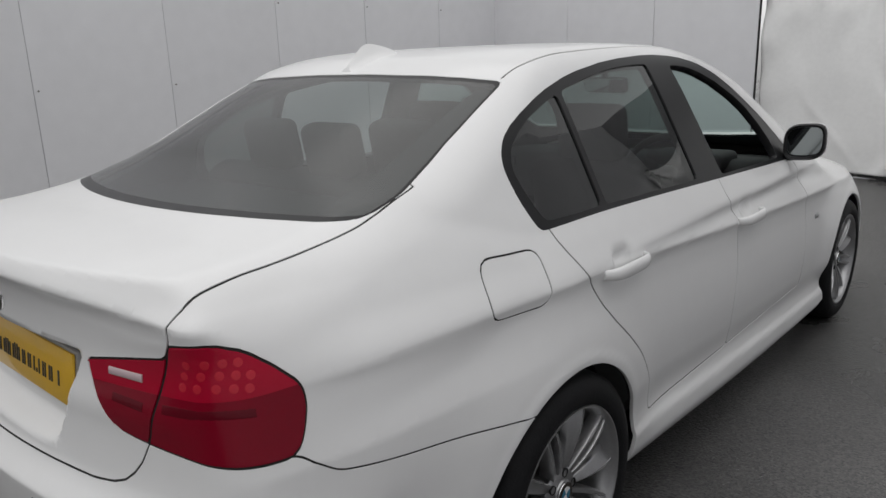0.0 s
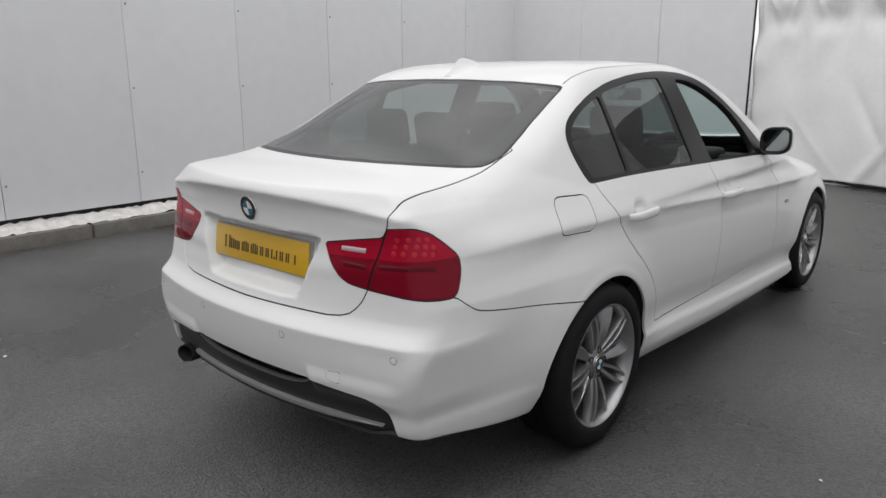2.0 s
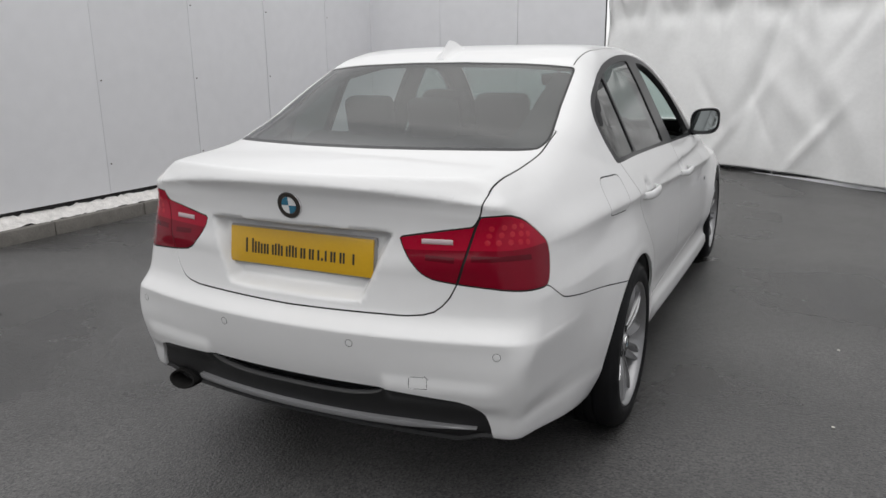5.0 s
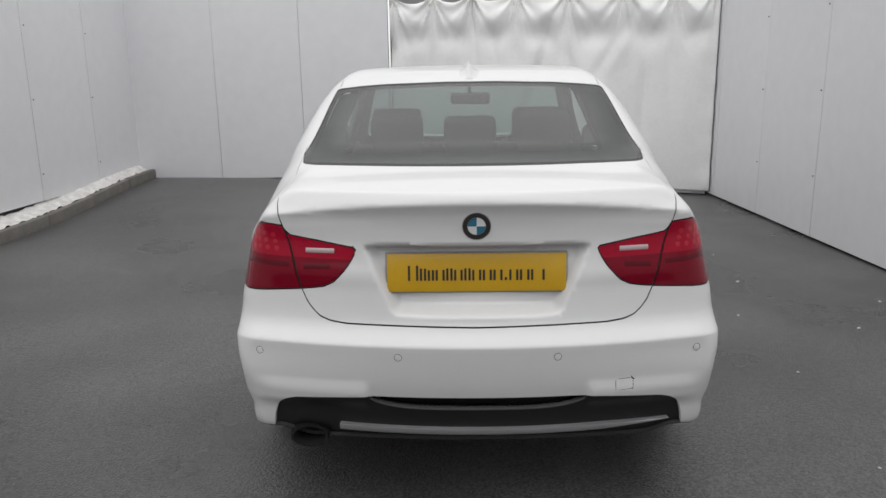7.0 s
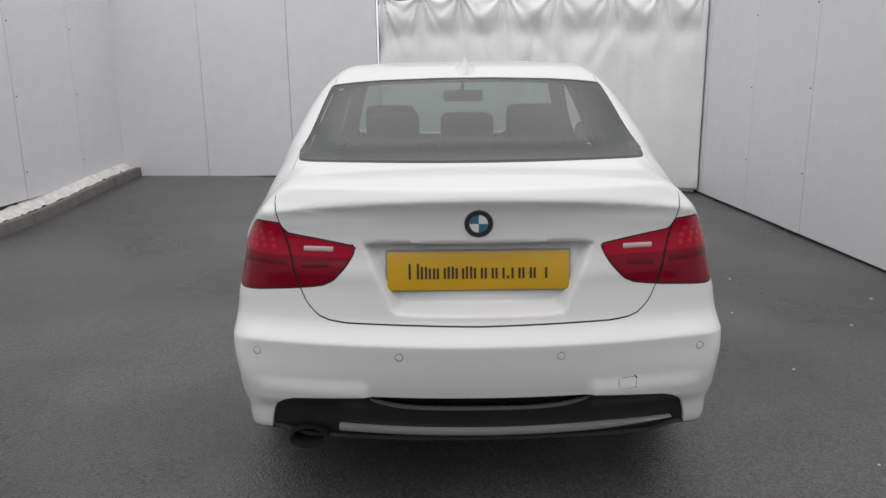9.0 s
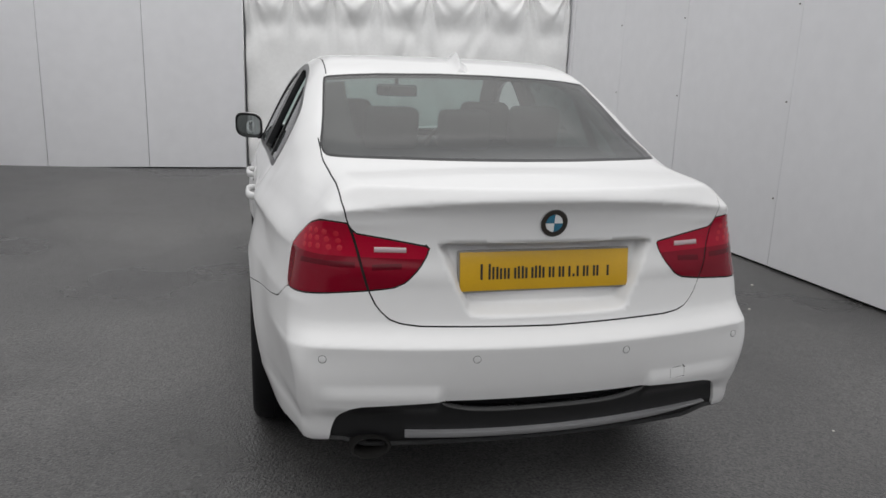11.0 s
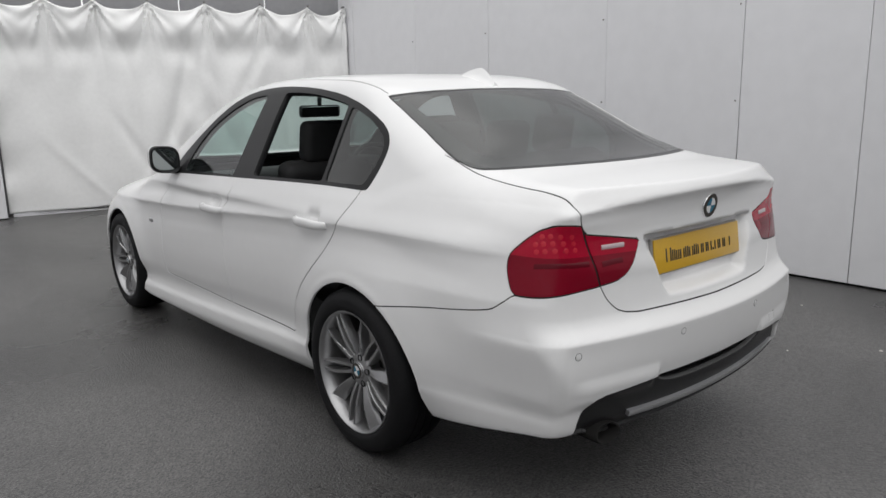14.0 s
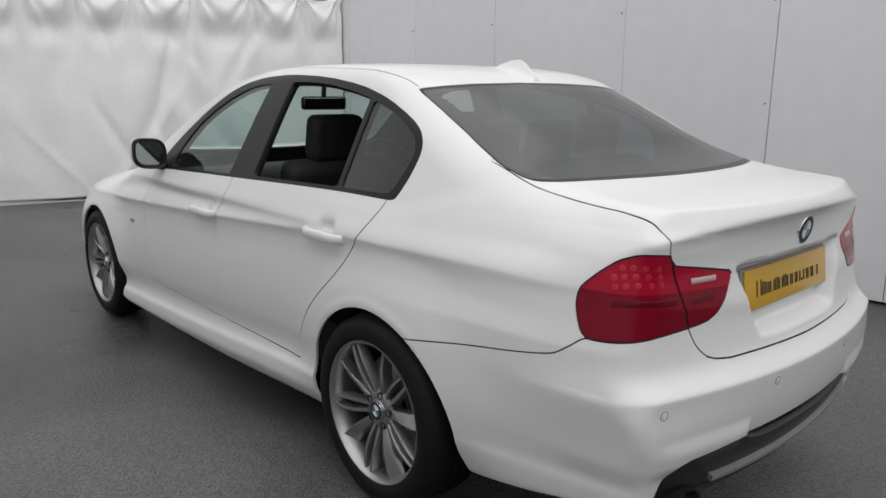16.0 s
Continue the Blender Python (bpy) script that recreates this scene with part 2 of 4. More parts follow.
def tarpaulin():
    """A white sheet hung by hooks, sagging between them, with folds running down from each."""
    a, b = Vector((-.87, 6.50, 0)), Vector((3.03, 5.88, 0))
    run = (b - a).normalized()
    out = Vector((run.y, -run.x, 0))
    length = (b - a).length
    hooks = [0.05, .55, 1.03, 1.58, 2.2, 2.85, 3.45, length - .04]
    rnd = random.Random(5)
    folds = [(rnd.uniform(.2, 3.7), rnd.uniform(.3, 2.2), rnd.gauss(0, .35), rnd.uniform(.05, .16), rnd.uniform(.25, .8), rnd.uniform(-.034, .034)) for _ in range(46)]
    nx, nz = 190, 120
    bm = bmesh.new()
    grid = []
    for i in range(nx + 1):
        s = length * i / nx
        k = max(j for j in range(len(hooks)) if hooks[j] <= s + 1e-6) if s >= hooks[0] else 0
        k = min(k, len(hooks) - 2)
        t = min(max((s - hooks[k]) / (hooks[k + 1] - hooks[k]), 0), 1)
        sag = 4 * t * (1 - t)
        top = 2.44 + .04 * s / length - .10 * sag - .015 * sag * noise.noise(Vector((s * 5, 0, 1)))
        low = .05 + ground_z(-.87 + 3.9 * s / length, 6.1) + .012 * noise.noise(Vector((s * 2, 3, 0)))
        column = []
        for j in range(nz + 1):
            v = j / nz
            z = low + (top - low) * v
            d = 0
            near = 1 - v
            # creases that spread from the hooks, and the slack between them
            for q, h in enumerate(hooks):
                far = math.hypot(s - h, (top + .1 * sag) - z)
                if far < 1.1:
                    turn = math.atan2(s - h, near + .001)
                    d += .030 * math.exp(-far / .30) * min(1, far / .06) * (math.sin(turn * 9 + q * 1.7) + .6 * math.sin(turn * 17 + q))
            d += .05 * sag * math.exp(-((near - .09) / .07) ** 2) - .035 * sag * math.exp(-((near - .20) / .06) ** 2)
            for fs, fz, slope, wide, tall, high in folds:
                u = (s - fs) - slope * (z - fz)
                d += high * math.exp(-(u / wide) ** 2 - ((z - fz) / tall) ** 2)
            d += .030 * noise.noise(Vector((s * 1.1, z * .8, 2))) + .012 * noise.noise(Vector((s * 3.5, z * 2.2, 7)))
            edge = min(s, length - s)
            d += .05 * math.exp(-edge / .12) * noise.noise(Vector((z * 3, s, 4)))
            p = a + run * s + out * d
            column.append(bm.verts.new((p.x, p.y, z)))
        grid.append(column)
    for i in range(nx):
        for j in range(nz):
            bm.faces.new((grid[i][j], grid[i + 1][j], grid[i + 1][j + 1], grid[i][j + 1]))
    bmesh.ops.recalc_face_normals(bm, faces=bm.faces)
    sheet = part("tarpaulin", bm, TARP, None)
    tagged(sheet, "creased white tarpaulin sheet hung from hooks across the yard's end", "tarpaulin")
    mod = sheet.modifiers.new("thick", "SOLIDIFY")
    mod.thickness = .003
    mid = (a + b) / 2
    turn = Matrix.Rotation(math.atan2(run.y, run.x), 4, "Z")
    part("bottom_batten", box_bm((length - .06, .05, .055), (mid.x - out.x * .045, mid.y + .045, ground_z(-.87, 6.1) / 2 + .035), .006, turn @ Matrix.Rotation(math.atan2(ground_z(-.87, 6.1) - ground_z(3.03, 6.1), length), 4, "Y")), BOARD, sheet, "pale batten along the foot of the sheet")
    for h in hooks:
        p = a + run * h
        bm = lathe_bm([(-.02, .004), (-.02, .010), (.0, .012), (.03, .010), (.035, .004)], 12, "Y")
        bm.transform(Matrix.Translation((p.x, p.y - .01, 2.45 + .04 * h / length)))
        part("hook", bm, STEEL, sheet)


tarpaulin()
back = thing("wall_behind_tarpaulin", "grey boarding behind the white tarpaulin", "wall")
tagged(back, kind="structure")
for i in range(4):
    x0, x1 = -.9 + i * 1.0, -.9 + (i + 1) * 1.0 - .004
    y0 = 6.72 - .16 * (i + .5)
    part("panel", box_bm((x1 - x0, .03, HIGH), ((x0 + x1) / 2, y0, HIGH / 2), .002, Matrix.Rotation(-.157, 4, "Z"), 1), GREY_BOARD, back)


def kerb_line():
    """Kerb stones along the west wall, with pale rubble lying between them and the boards."""
    kerb = thing("kerb", "weathered concrete kerb stones under the white wall", "kerb")
    tagged(kerb, kind="structure")
    rnd = random.Random(3)
    y = WALL_F + .1
    while y < 6.2:
        n = .91
        z = ground_z(-4.05, y + n / 2)
        slope = math.atan2(ground_z(-4.05, y + n) - ground_z(-4.05, y), n)
        part("stone", box_bm((.075, n - .008, .26), (-4.040 + rnd.uniform(-.006, .006), y + n / 2, z - .02), .015, Matrix.Rotation(slope, 4, "X")), CONCRETE, kerb)
        y += n
    bm = bmesh.new()
    strip = []
    for i in range(400):
        yy = WALL_F + .1 + i * (15.3 / 399)
        strip.append([bm.verts.new((x, yy, ground_z(-4.05, yy) + .105 + .06 * (-4.06 - x) / .14 + .016 * noise.noise(Vector((x * 14, yy * 9, 0))) + .020 * noise.noise(Vector((x * 40, yy * 30, 5))))) for x in (-4.222, -4.19, -4.16, -4.13, -4.10, -4.07)])
    for r0, r1 in zip(strip, strip[1:]):
        for k in range(5):
            bm.faces.new((r0[k], r0[k + 1], r1[k + 1], r1[k]))
    bmesh.ops.recalc_face_normals(bm, faces=bm.faces)
    tagged(part("rubble", bm, RUBBLE), "pale broken rubble lying along the kerb", "rubble", kind="stuff")


kerb_line()


# ---- the car: body surface as a smooth field ----
def spl(*pairs):
    """A smooth curve through (x, y) pairs, flat beyond its ends."""
    xs, ys = np.array([p[0] for p in pairs], float), np.array([p[1] for p in pairs], float)
    h = np.diff(xs)
    d = np.diff(ys) / h
    m = np.empty_like(ys)
    m[0], m[-1] = d[0], d[-1]
    for i in range(1, len(xs) - 1):
        m[i] = 0 if d[i - 1] * d[i] <= 0 else 3 * (h[i - 1] + h[i]) / ((2 * h[i] + h[i - 1]) / d[i - 1] + (h[i] + 2 * h[i - 1]) / d[i])

    def f(v):
        v = np.clip(v, xs[0], xs[-1])
        i = np.clip(np.searchsorted(xs, v) - 1, 0, len(h) - 1)
        t = (v - xs[i]) / h[i]
        return (2 * t**3 - 3 * t**2 + 1) * ys[i] + (t**3 - 2 * t**2 + t) * h[i] * m[i] + (3 * t**2 - 2 * t**3) * ys[i + 1] + (t**3 - t**2) * h[i] * m[i + 1]
    return f


def smax(a, b, k):
    h = np.maximum(k - np.abs(a - b), 0) / k
    return np.maximum(a, b) + h * h * k / 4


def smin(a, b, k):
    return -smax(-a, -b, k)


def ramp01(v, a, b):
    t = np.clip((v - a) / (b - a), 0, 1)
    return t * t * (3 - 2 * t)


AXLE_R, AXLE_F, HUB_Z, TYRE_R = 0.0, 2.76, 0.325, 0.325
plan = spl((-1.1, .725), (-.9, .750), (-.75, .776), (-.45, .812), (-.2, .829), (0, .836), (.5, .834), (1.4, .836), (2.2, .836), (2.76, .836), (3.1, .812), (3.4, .75), (3.6, .66))
rise = spl((-1, .004), (-.7, .010), (-.4, .018), (-.1, .021), (.12, .018), (.5, -.002), (1.14, -.040), (1.7, -.068), (2.2, -.088), (3.5, -.12))
section = spl((.15, -.12), (.20, -.055), (.235, -.020), (.29, .004), (.33, .002), (.365, -.014), (.40, -.020), (.5, -.005), (.60, 0), (.68, -.003), (.74, -.0080), (.79, -.0125), (.830, -.0135), (.852, -.0105),
              (.866, -.0062), (.870, -.0060), (.875, -.0080), (.90, -.020), (.94, -.044), (.97, -.058), (1.0, -.075), (1.03, -.102), (1.1, -.20))
section_low = spl((.15, -.17), (.22, -.105), (.25, -.046), (.30, -.024), (.345, -.0165), (.362, -.0150), (.385, -.0160), (.42, -.0125), (.46, -.007), (.52, -.002), (.60, 0))
section_tail = spl((.60, 0), (.618, -.001), (.632, -.006), (.70, -.021), (.755, -.027), (.85, -.030), (.947, -.037), (1.0, -.057), (1.05, -.094), (1.08, -.115), (1.12, -.16))
deck = spl((-1.05, 1.054), (-.96, 1.072), (-.8, 1.094), (-.6, 1.106), (-.45, 1.108), (-.2, 1.09), (.1, 1.05), (.5, 1.03), (1.7, 1.0), (2.05, 1.0), (2.3, .965), (2.6, .925), (3.0, .86), (3.4, .76), (3.55, .66))
tail = spl((.20, -.86), (.27, -.94), (.31, -.975), (.34, -.99), (.40, -1.0), (.45, -1.012), (.5, -1.024), (.594, -1.0365), (.624, -1.039), (.628, -1.0385), (.633, -1.034), (.668, -1.001), (.69, -.990),
           (.78, -.974), (.88, -.958), (.93, -.954), (.96, -.955), (1.0, -.963), (1.025, -.9760), (1.037, -.9855), (1.041, -.9865), (1.045, -.985), (1.075, -.964), (1.12, -.93))
roof = spl((-1.2, .50), (-.70, 1.00), (-.60, 1.062), (-.52, 1.107), (-.3, 1.222), (-.1, 1.318), (.06, 1.389), (.2, 1.434), (.45, 1.459), (.8, 1.467), (1.1, 1.459), (1.35, 1.424), (1.6, 1.342), (1.85, 1.215), (2.1, 1.080), (2.3, .965), (3.4, .25))
glasshouse = spl((.90, .822), (1.0, .776), (1.1, .728), (1.2, .680), (1.3, .630), (1.4, .573), (1.46, .53))
blend_k = spl((-.6, .12), (-.35, .085), (-.2, .045), (-.05, .025), (2.0, .03), (2.4, .12))


def underside(X, y):
    return .195 - .020 * ramp01(y, .20, .40) * ramp01(y, 2.5, 2.3) + .055 * ramp01(y, -.30, -.40) + .075 * np.clip((-.40 - y) / .55, 0, 1.2) - .030 * ramp01(X, .62, .52) * ramp01(y, -.5, -.8)


def body_field(P):
    """Roughly the distance outside the car's skin."""
    X, y, z = np.abs(P[:, 0]), P[:, 1], P[:, 2]
    zr = z - rise(y)
    back, last = ramp01(y, -.18, -.36), ramp01(y, -.52, -.84)
    flank = section(zr)
    w = plan(y) + np.where(z < .6, flank * (1 - back) + section_low(z) * back, flank * (1 - last) + section_tail(z) * last)
    w = w - .060 * np.clip((z - .735) / .26, 0, 1.1) * ramp01(y, .06, -.48) * (1 - .10 * last)
    w = w - .015 * ramp01(z, .645, .48) * ramp01(y, -.45, -.80) - .010 * ramp01(z, .45, .38) * ramp01(y, -.60, -.80)
    for ya in (AXLE_R, AXLE_F):
        r = np.hypot(y - ya, z - HUB_Z)
        w = w + (.0045 * np.exp(-((r - .364) / .020) ** 2) + .022 * np.exp(-(np.clip(r - .37, 0, 1) / .12) ** 2)) * ramp01(z, .26, .42)
    side = X - w
    hind = ramp01(y, .15, -.15)
    top = z - (deck(y) - .068 * X * X - 1.9 * np.clip(X - .60, 0, .4) ** 2 * hind)
    low = smax(side, top, .055 - .030 * hind * ramp01(y, -.85, -.6) + .18 * ramp01(y, 1.9, 2.6))
    # plate recess, diffuser step and lower lip in the tail
    rec = ramp01(X, .340 - .45 * np.clip(.90 - z, 0, .2), .30 - .45 * np.clip(.90 - z, 0, .2)) * ramp01(z, .702, .732) * ramp01(z, .915, .897)
    step = ramp01(X, .315, .345) * ramp01(X, .72, .62) * ramp01(z, .52, .465) * ramp01(z, .40, .44)
    yr = tail(z + .107 * X * X * ramp01(z, .90, .99)) + (.215 + .09 * ramp01(z, .95, 1.03) - .030 * ramp01(z, .62, .50)) * X * X + .052 * rec - .012 * step
    high = ramp01(z, .95, 1.01)
    corner = ramp01(X, .50, .68)
    low = smax(low, yr - y, (.010 + corner * (.030 + .040 * ramp01(z, .56, .64))) * (1 - high) + (.006 + .030 * corner) * high)
    low = smax(low, y - (3.53 - .22 * X * X - .25 * np.clip(z - .6, 0, 1)), .20)
    low = smax(low, underside(X, y) - z, .014)
    crown = .062 + .105 * ramp01(y, .42, .0) - .055 * ramp01(y, -.20, -.45)
    up = smax(z - (roof(y) - .003 - crown * X * X * (.25 + .75 * np.clip(X / .57, 0, 1.6) ** 2)), X - (glasshouse(z) - .05 * np.clip(y - 1.3, 0, 2) ** 2 - .030 * ramp01(y, .12, -.30) - .36 * np.clip(-.15 - y, 0, 1) ** 1.5), .06)
    up = smax(up, .88 - z, .05)
    d = smin(low, up, blend_k(y))
    for yc, zc in ((.275, .895), (1.240, .862)):
        d = d + .017 * np.exp(-((y - yc) / .048) ** 4 - ((z - zc) / .026) ** 2) * (X > .6)
    return d


def field_normals(P, e=.004):
    g = np.stack([body_field(P + np.eye(3)[k] * e) - body_field(P - np.eye(3)[k] * e) for k in range(3)], 1)
    size = np.linalg.norm(g, axis=1, keepdims=True)
    return g / np.maximum(size, 1e-9), size[:, 0] / (2 * e)


def settle(P, steps=3):
    for _ in range(steps):
        n, size = field_normals(P)
        move = np.clip(body_field(P) / np.maximum(size, .3), -.02, .02)
        P = P - n * move[:, None]
    return P


def net(step):
    """Meshes the field's zero surface with one vertex in each crossed cell, then settles it on the surface."""
    half = int(np.ceil(.96 / step))
    lo, hi = np.array([-half * step, -1.12, .15]), np.array([half * step, 3.62, 1.53])
    k = np.ceil((hi - lo) / step - 1e-6).astype(int) + 1
    ax = [lo[i] + step * np.arange(k[i]) for i in range(3)]
    G = np.stack(np.meshgrid(ax[0][half:], ax[1], ax[2], indexing="ij"), -1).reshape(-1, 3)
    v = np.concatenate([body_field(c) for c in np.array_split(G, 12)]).reshape(half + 1, k[1], k[2])
    v = np.concatenate([v[:0:-1], v])
    s = v < 0
    cell = np.zeros(k - 1, int)
    for a in (0, 1):
        for b in (0, 1):
            for c in (0, 1):
                cell += s[a:k[0] - 1 + a, b:k[1] - 1 + b, c:k[2] - 1 + c]
    mixed = (cell > 0) & (cell < 8)
    index = -np.ones(k - 1, int)
    index[mixed] = np.arange(mixed.sum())
    P = lo + step * (np.argwhere(mixed) + .5)
    quads = []
    for a in range(3):
        b, c = (a + 1) % 3, (a + 2) % 3
        s1, s2 = np.moveaxis(s, a, 0)[:-1], np.moveaxis(s, a, 0)[1:]
        cut = np.argwhere(s1 != s2)
        full = np.empty_like(cut)
        rest = [i for i in range(3) if i != a]
        full[:, a], full[:, rest[0]], full[:, rest[1]] = cut[:, 0], cut[:, 1], cut[:, 2]
        inside = s[tuple(full.T)]
        ok = np.all((full[:, rest] > 0) & (full[:, rest] < k[rest] - 1), axis=1)
        full, inside = full[ok], inside[ok]
        q = []
        for db, dc in ((-1, -1), (0, -1), (0, 0), (-1, 0)):
            g = full.copy()
            g[:, b] += db
            g[:, c] += dc
            q.append(index[tuple(g.T)])
        q = np.stack(q, 1)
        q[~inside] = q[~inside][:, ::-1]
        quads.append(q)
    Q = np.concatenate(quads)
    Q = Q[(Q >= 0).all(1)]
    P = settle(P, 4)
    return P, np.concatenate([Q[:, [0, 1, 2]], Q[:, [0, 2, 3]]])


def split(P, T, f):
    """Cuts the triangles along the line where f(P) is zero."""
    d = f(P)
    d = np.where(np.abs(d) < 1e-5, 1e-5, d)
    s = d[T] > 0
    n = s.sum(1)
    keep, cut = T[(n == 0) | (n == 3)], T[(n == 1) | (n == 2)]
    if not len(cut):
        return P, T
    sc = d[cut] > 0
    lone = np.where(sc.sum(1) == 1, sc.argmax(1), (~sc).argmax(1))
    r = np.arange(len(cut))
    a, b, c = cut[r, lone], cut[r, (lone + 1) % 3], cut[r, (lone + 2) % 3]
    E = np.concatenate([np.stack([a, b], 1), np.stack([a, c], 1)])
    E.sort(axis=1)
    U, inv = np.unique(E, axis=0, return_inverse=True)
    inv = inv.ravel()
    t = d[U[:, 0]] / (d[U[:, 0]] - d[U[:, 1]])
    t = np.clip(t, .02, .98)
    N = P[U[:, 0]] * (1 - t)[:, None] + P[U[:, 1]] * t[:, None]
    ab, ac = len(P) + inv[:len(cut)], len(P) + inv[len(cut):]
    T = np.concatenate([keep, np.stack([a, ab, ac], 1), np.stack([ab, b, c], 1), np.stack([ab, c, ac], 1)])
    return np.concatenate([P, N]), T


def outline(points, tight=.018, wide=.16):
    """A closed outline whose sharp corners are rounded tightly and whose slight bends are rounded widely."""
    p = [Vector(q) for q in points]
    made = []
    for i, q in enumerate(p):
        a, b = p[i - 1] - q, p[(i + 1) % len(p)] - q
        bend = math.pi - a.angle(b)
        r = min(wide if bend < radians(42) else tight, .48 * a.length, .48 * b.length)
        s0, s1 = q + a.normalized() * r, q + b.normalized() * r
        for t in (0, .25, .5, .75, 1) if bend > radians(30) else (.15, .85):
            made.append(s0 * (1 - t) ** 2 + q * (2 * t * (1 - t)) + s1 * t * t)
    return np.array([tuple(v) for v in made])


def inside_of(poly, U, V):
    """Signed distance to an outline in the plane (U, V): below zero inside; cut off at .06 away from it."""
    lo, hi = poly.min(0) - .06, poly.max(0) + .06
    near = (U > lo[0]) & (U < hi[0]) & (V > lo[1]) & (V < hi[1])
    out = np.full(len(U), .06)
    if near.any() and not near.all():
        out[near] = inside_of(poly, U[near], V[near])
        return out
    a, b = poly, np.roll(poly, -1, 0)
    best, wind = np.full(len(U), 9.0), np.zeros(len(U), bool)
    for (ax, ay), (bx, by) in zip(a, b):
        dx, dy = bx - ax, by - ay
        t = np.clip(((U - ax) * dx + (V - ay) * dy) / (dx * dx + dy * dy + 1e-12), 0, 1)
        best = np.minimum(best, np.hypot(U - ax - t * dx, V - ay - t * dy))
        if dy != 0:
            wind ^= ((ay > V) != (by > V)) & (U < dx * (V - ay) / dy + ax)
    return np.where(wind, -best, best)


# outlines of panels: side ones in (y, z), the lamps in (way round the corner, z), glass at the back in (x, z)
FRAME = outline([(-.020, 1.016), (-.043, 1.062), (-.060, 1.122), (-.064, 1.175), (-.044, 1.213), (.002, 1.250), (.113, 1.302), (.278, 1.353), (.50, 1.391), (.785, 1.413), (1.02, 1.414), (1.20, 1.396),
                 (1.33, 1.365), (1.46, 1.305), (1.62, 1.208), (1.77, 1.102), (1.87, 1.015), (1.90, .965), (1.37, .985), (1.03, .994), (.71, 1.005), (.43, 1.013), (.18, 1.018)])
PANE_FRONT = outline([(1.095, 1.003), (1.035, 1.376), (1.12, 1.374), (1.23, 1.356), (1.43, 1.286), (1.61, 1.170), (1.70, 1.05), (1.71, .988), (1.40, .997)])
PANE_REAR = outline([(.297, 1.030), (.292, 1.328), (.50, 1.366), (.70, 1.384), (.868, 1.385), (.895, 1.014), (.60, 1.022)])
PANE_QUARTER = outline([(.014, 1.034), (-.018, 1.09), (-.036, 1.16), (-.018, 1.205), (.055, 1.254), (.15, 1.290), (.268, 1.321), (.274, 1.031)])
BACKLIGHT = outline([(-.606, 1.1065), (-.42, 1.110), (0, 1.110), (.42, 1.110), (.606, 1.1065), (.614, 1.135), (.590, 1.205), (.575, 1.285), (.557, 1.361), (.40, 1.377), (0, 1.388), (-.40, 1.377), (-.557, 1.361), (-.575, 1.285), (-.590, 1.205), (-.614, 1.135)])
SCREEN = outline([(-.675, 2.03), (-.535, 1.44), (-.3, 1.385), (.3, 1.385), (.535, 1.44), (.675, 2.03), (.66, 2.10), (.3, 2.20), (-.3, 2.20), (-.66, 2.10)])
DOOR_REAR = outline([(-.02, 1.3), (.005, 1.013), (.056, .932), (.115, .855), (.19, .762), (.32, .648), (.403, .558), (.458, .455), (.470, .372), (1.13, .366), (1.122, .52), (1.15, .65), (1.163, .74), (1.145, .84), (1.072, .915), (1.05, .985), (1.04, 1.3)])
DOOR_FRONT = outline([(1.04, 1.3), (1.05, .985), (1.072, .915), (1.145, .84), (1.163, .74), (1.15, .65), (1.122, .52), (1.13, .366), (1.99, .376), (2.02, .60), (2.00, .79), (1.93, .92), (1.86, .985), (1.8, 1.3)])
LAMP = outline([(.455, .904), (.573, .922), (.712, .940), (.727, .968), (.80, .975), (.878, .970), (.950, .938), (1.032, .884), (1.046, .855), (1.045, .815), (1.030, .770), (1.008, .757), (.91, .758), (.765, .766), (.63, .775), (.541, .786), (.495, .818), (.468, .862)], .012, .05)
FUEL = outline([(-.250, .996), (-.060, .987), (-.072, .862), (-.272, .868)], .036)
DIFF = outline([(-.72, .20), (-.640, .315), (-.635, .38), (-.612, .425), (-.57, .447), (-.345, .461), (-.32, .461), (.32, .461), (.345, .461), (.57, .447), (.612, .425), (.635, .38), (.640, .315), (.72, .20)])
HOOK = outline([(.412, .474), (.466, .478), (.466, .512), (.412, .510)], .006)
DIFF_SLOT = outline([(-.335, .460), (-.29, .434), (-.22, .423), (0, .418), (.22, .423), (.29, .434), (.335, .460), (.2, .460), (-.2, .460)])
trunk_v = spl((.66, .30), (.676, .385), (.686, .456), (.704, .484), (.737, .511), (.775, .528), (.935, .572), (.975, .588), (1.03, .600), (1.09, .603), (1.18, .602), (1.26, .604), (1.36, .607), (1.45, .614), (1.6, .60))
LID = np.array([(-.3, .675), (0, .675), (.30, .679), (.39, .680), (.44, .686), (.470, .696), (.492, .714), (.511, .738), (.528, .775), (.572, .935), (.588, .975), (.600, 1.03), (.603, 1.09), (.602, 1.18), (.604, 1.26),
                (.607, 1.36), (.614, 1.45), (.614, 1.95), (-.3, 1.95)])
bumper_z = spl((0, .72), (.40, .74), (.56, .775), (.62, .777), (1.0, .762), (1.018, .758), (1.065, .733), (1.12, .706), (1.17, .697), (1.27, .684), (1.42, .666), (1.55, .650), (1.69, .631), (1.8, .617))


def way_round(P):
    return np.abs(P[:, 0]) + P[:, 1] + 1.03


def f_side(poly):
    def f(P):
        d = inside_of(poly, P[:, 1], P[:, 2])
        return np.where(np.abs(P[:, 0]) < .40, np.maximum(d, .05), d)
    return f


def f_frame(P):
    """The side glass and its dark surround; kept off the roof and the far end."""
    return f_side(FRAME)(P)


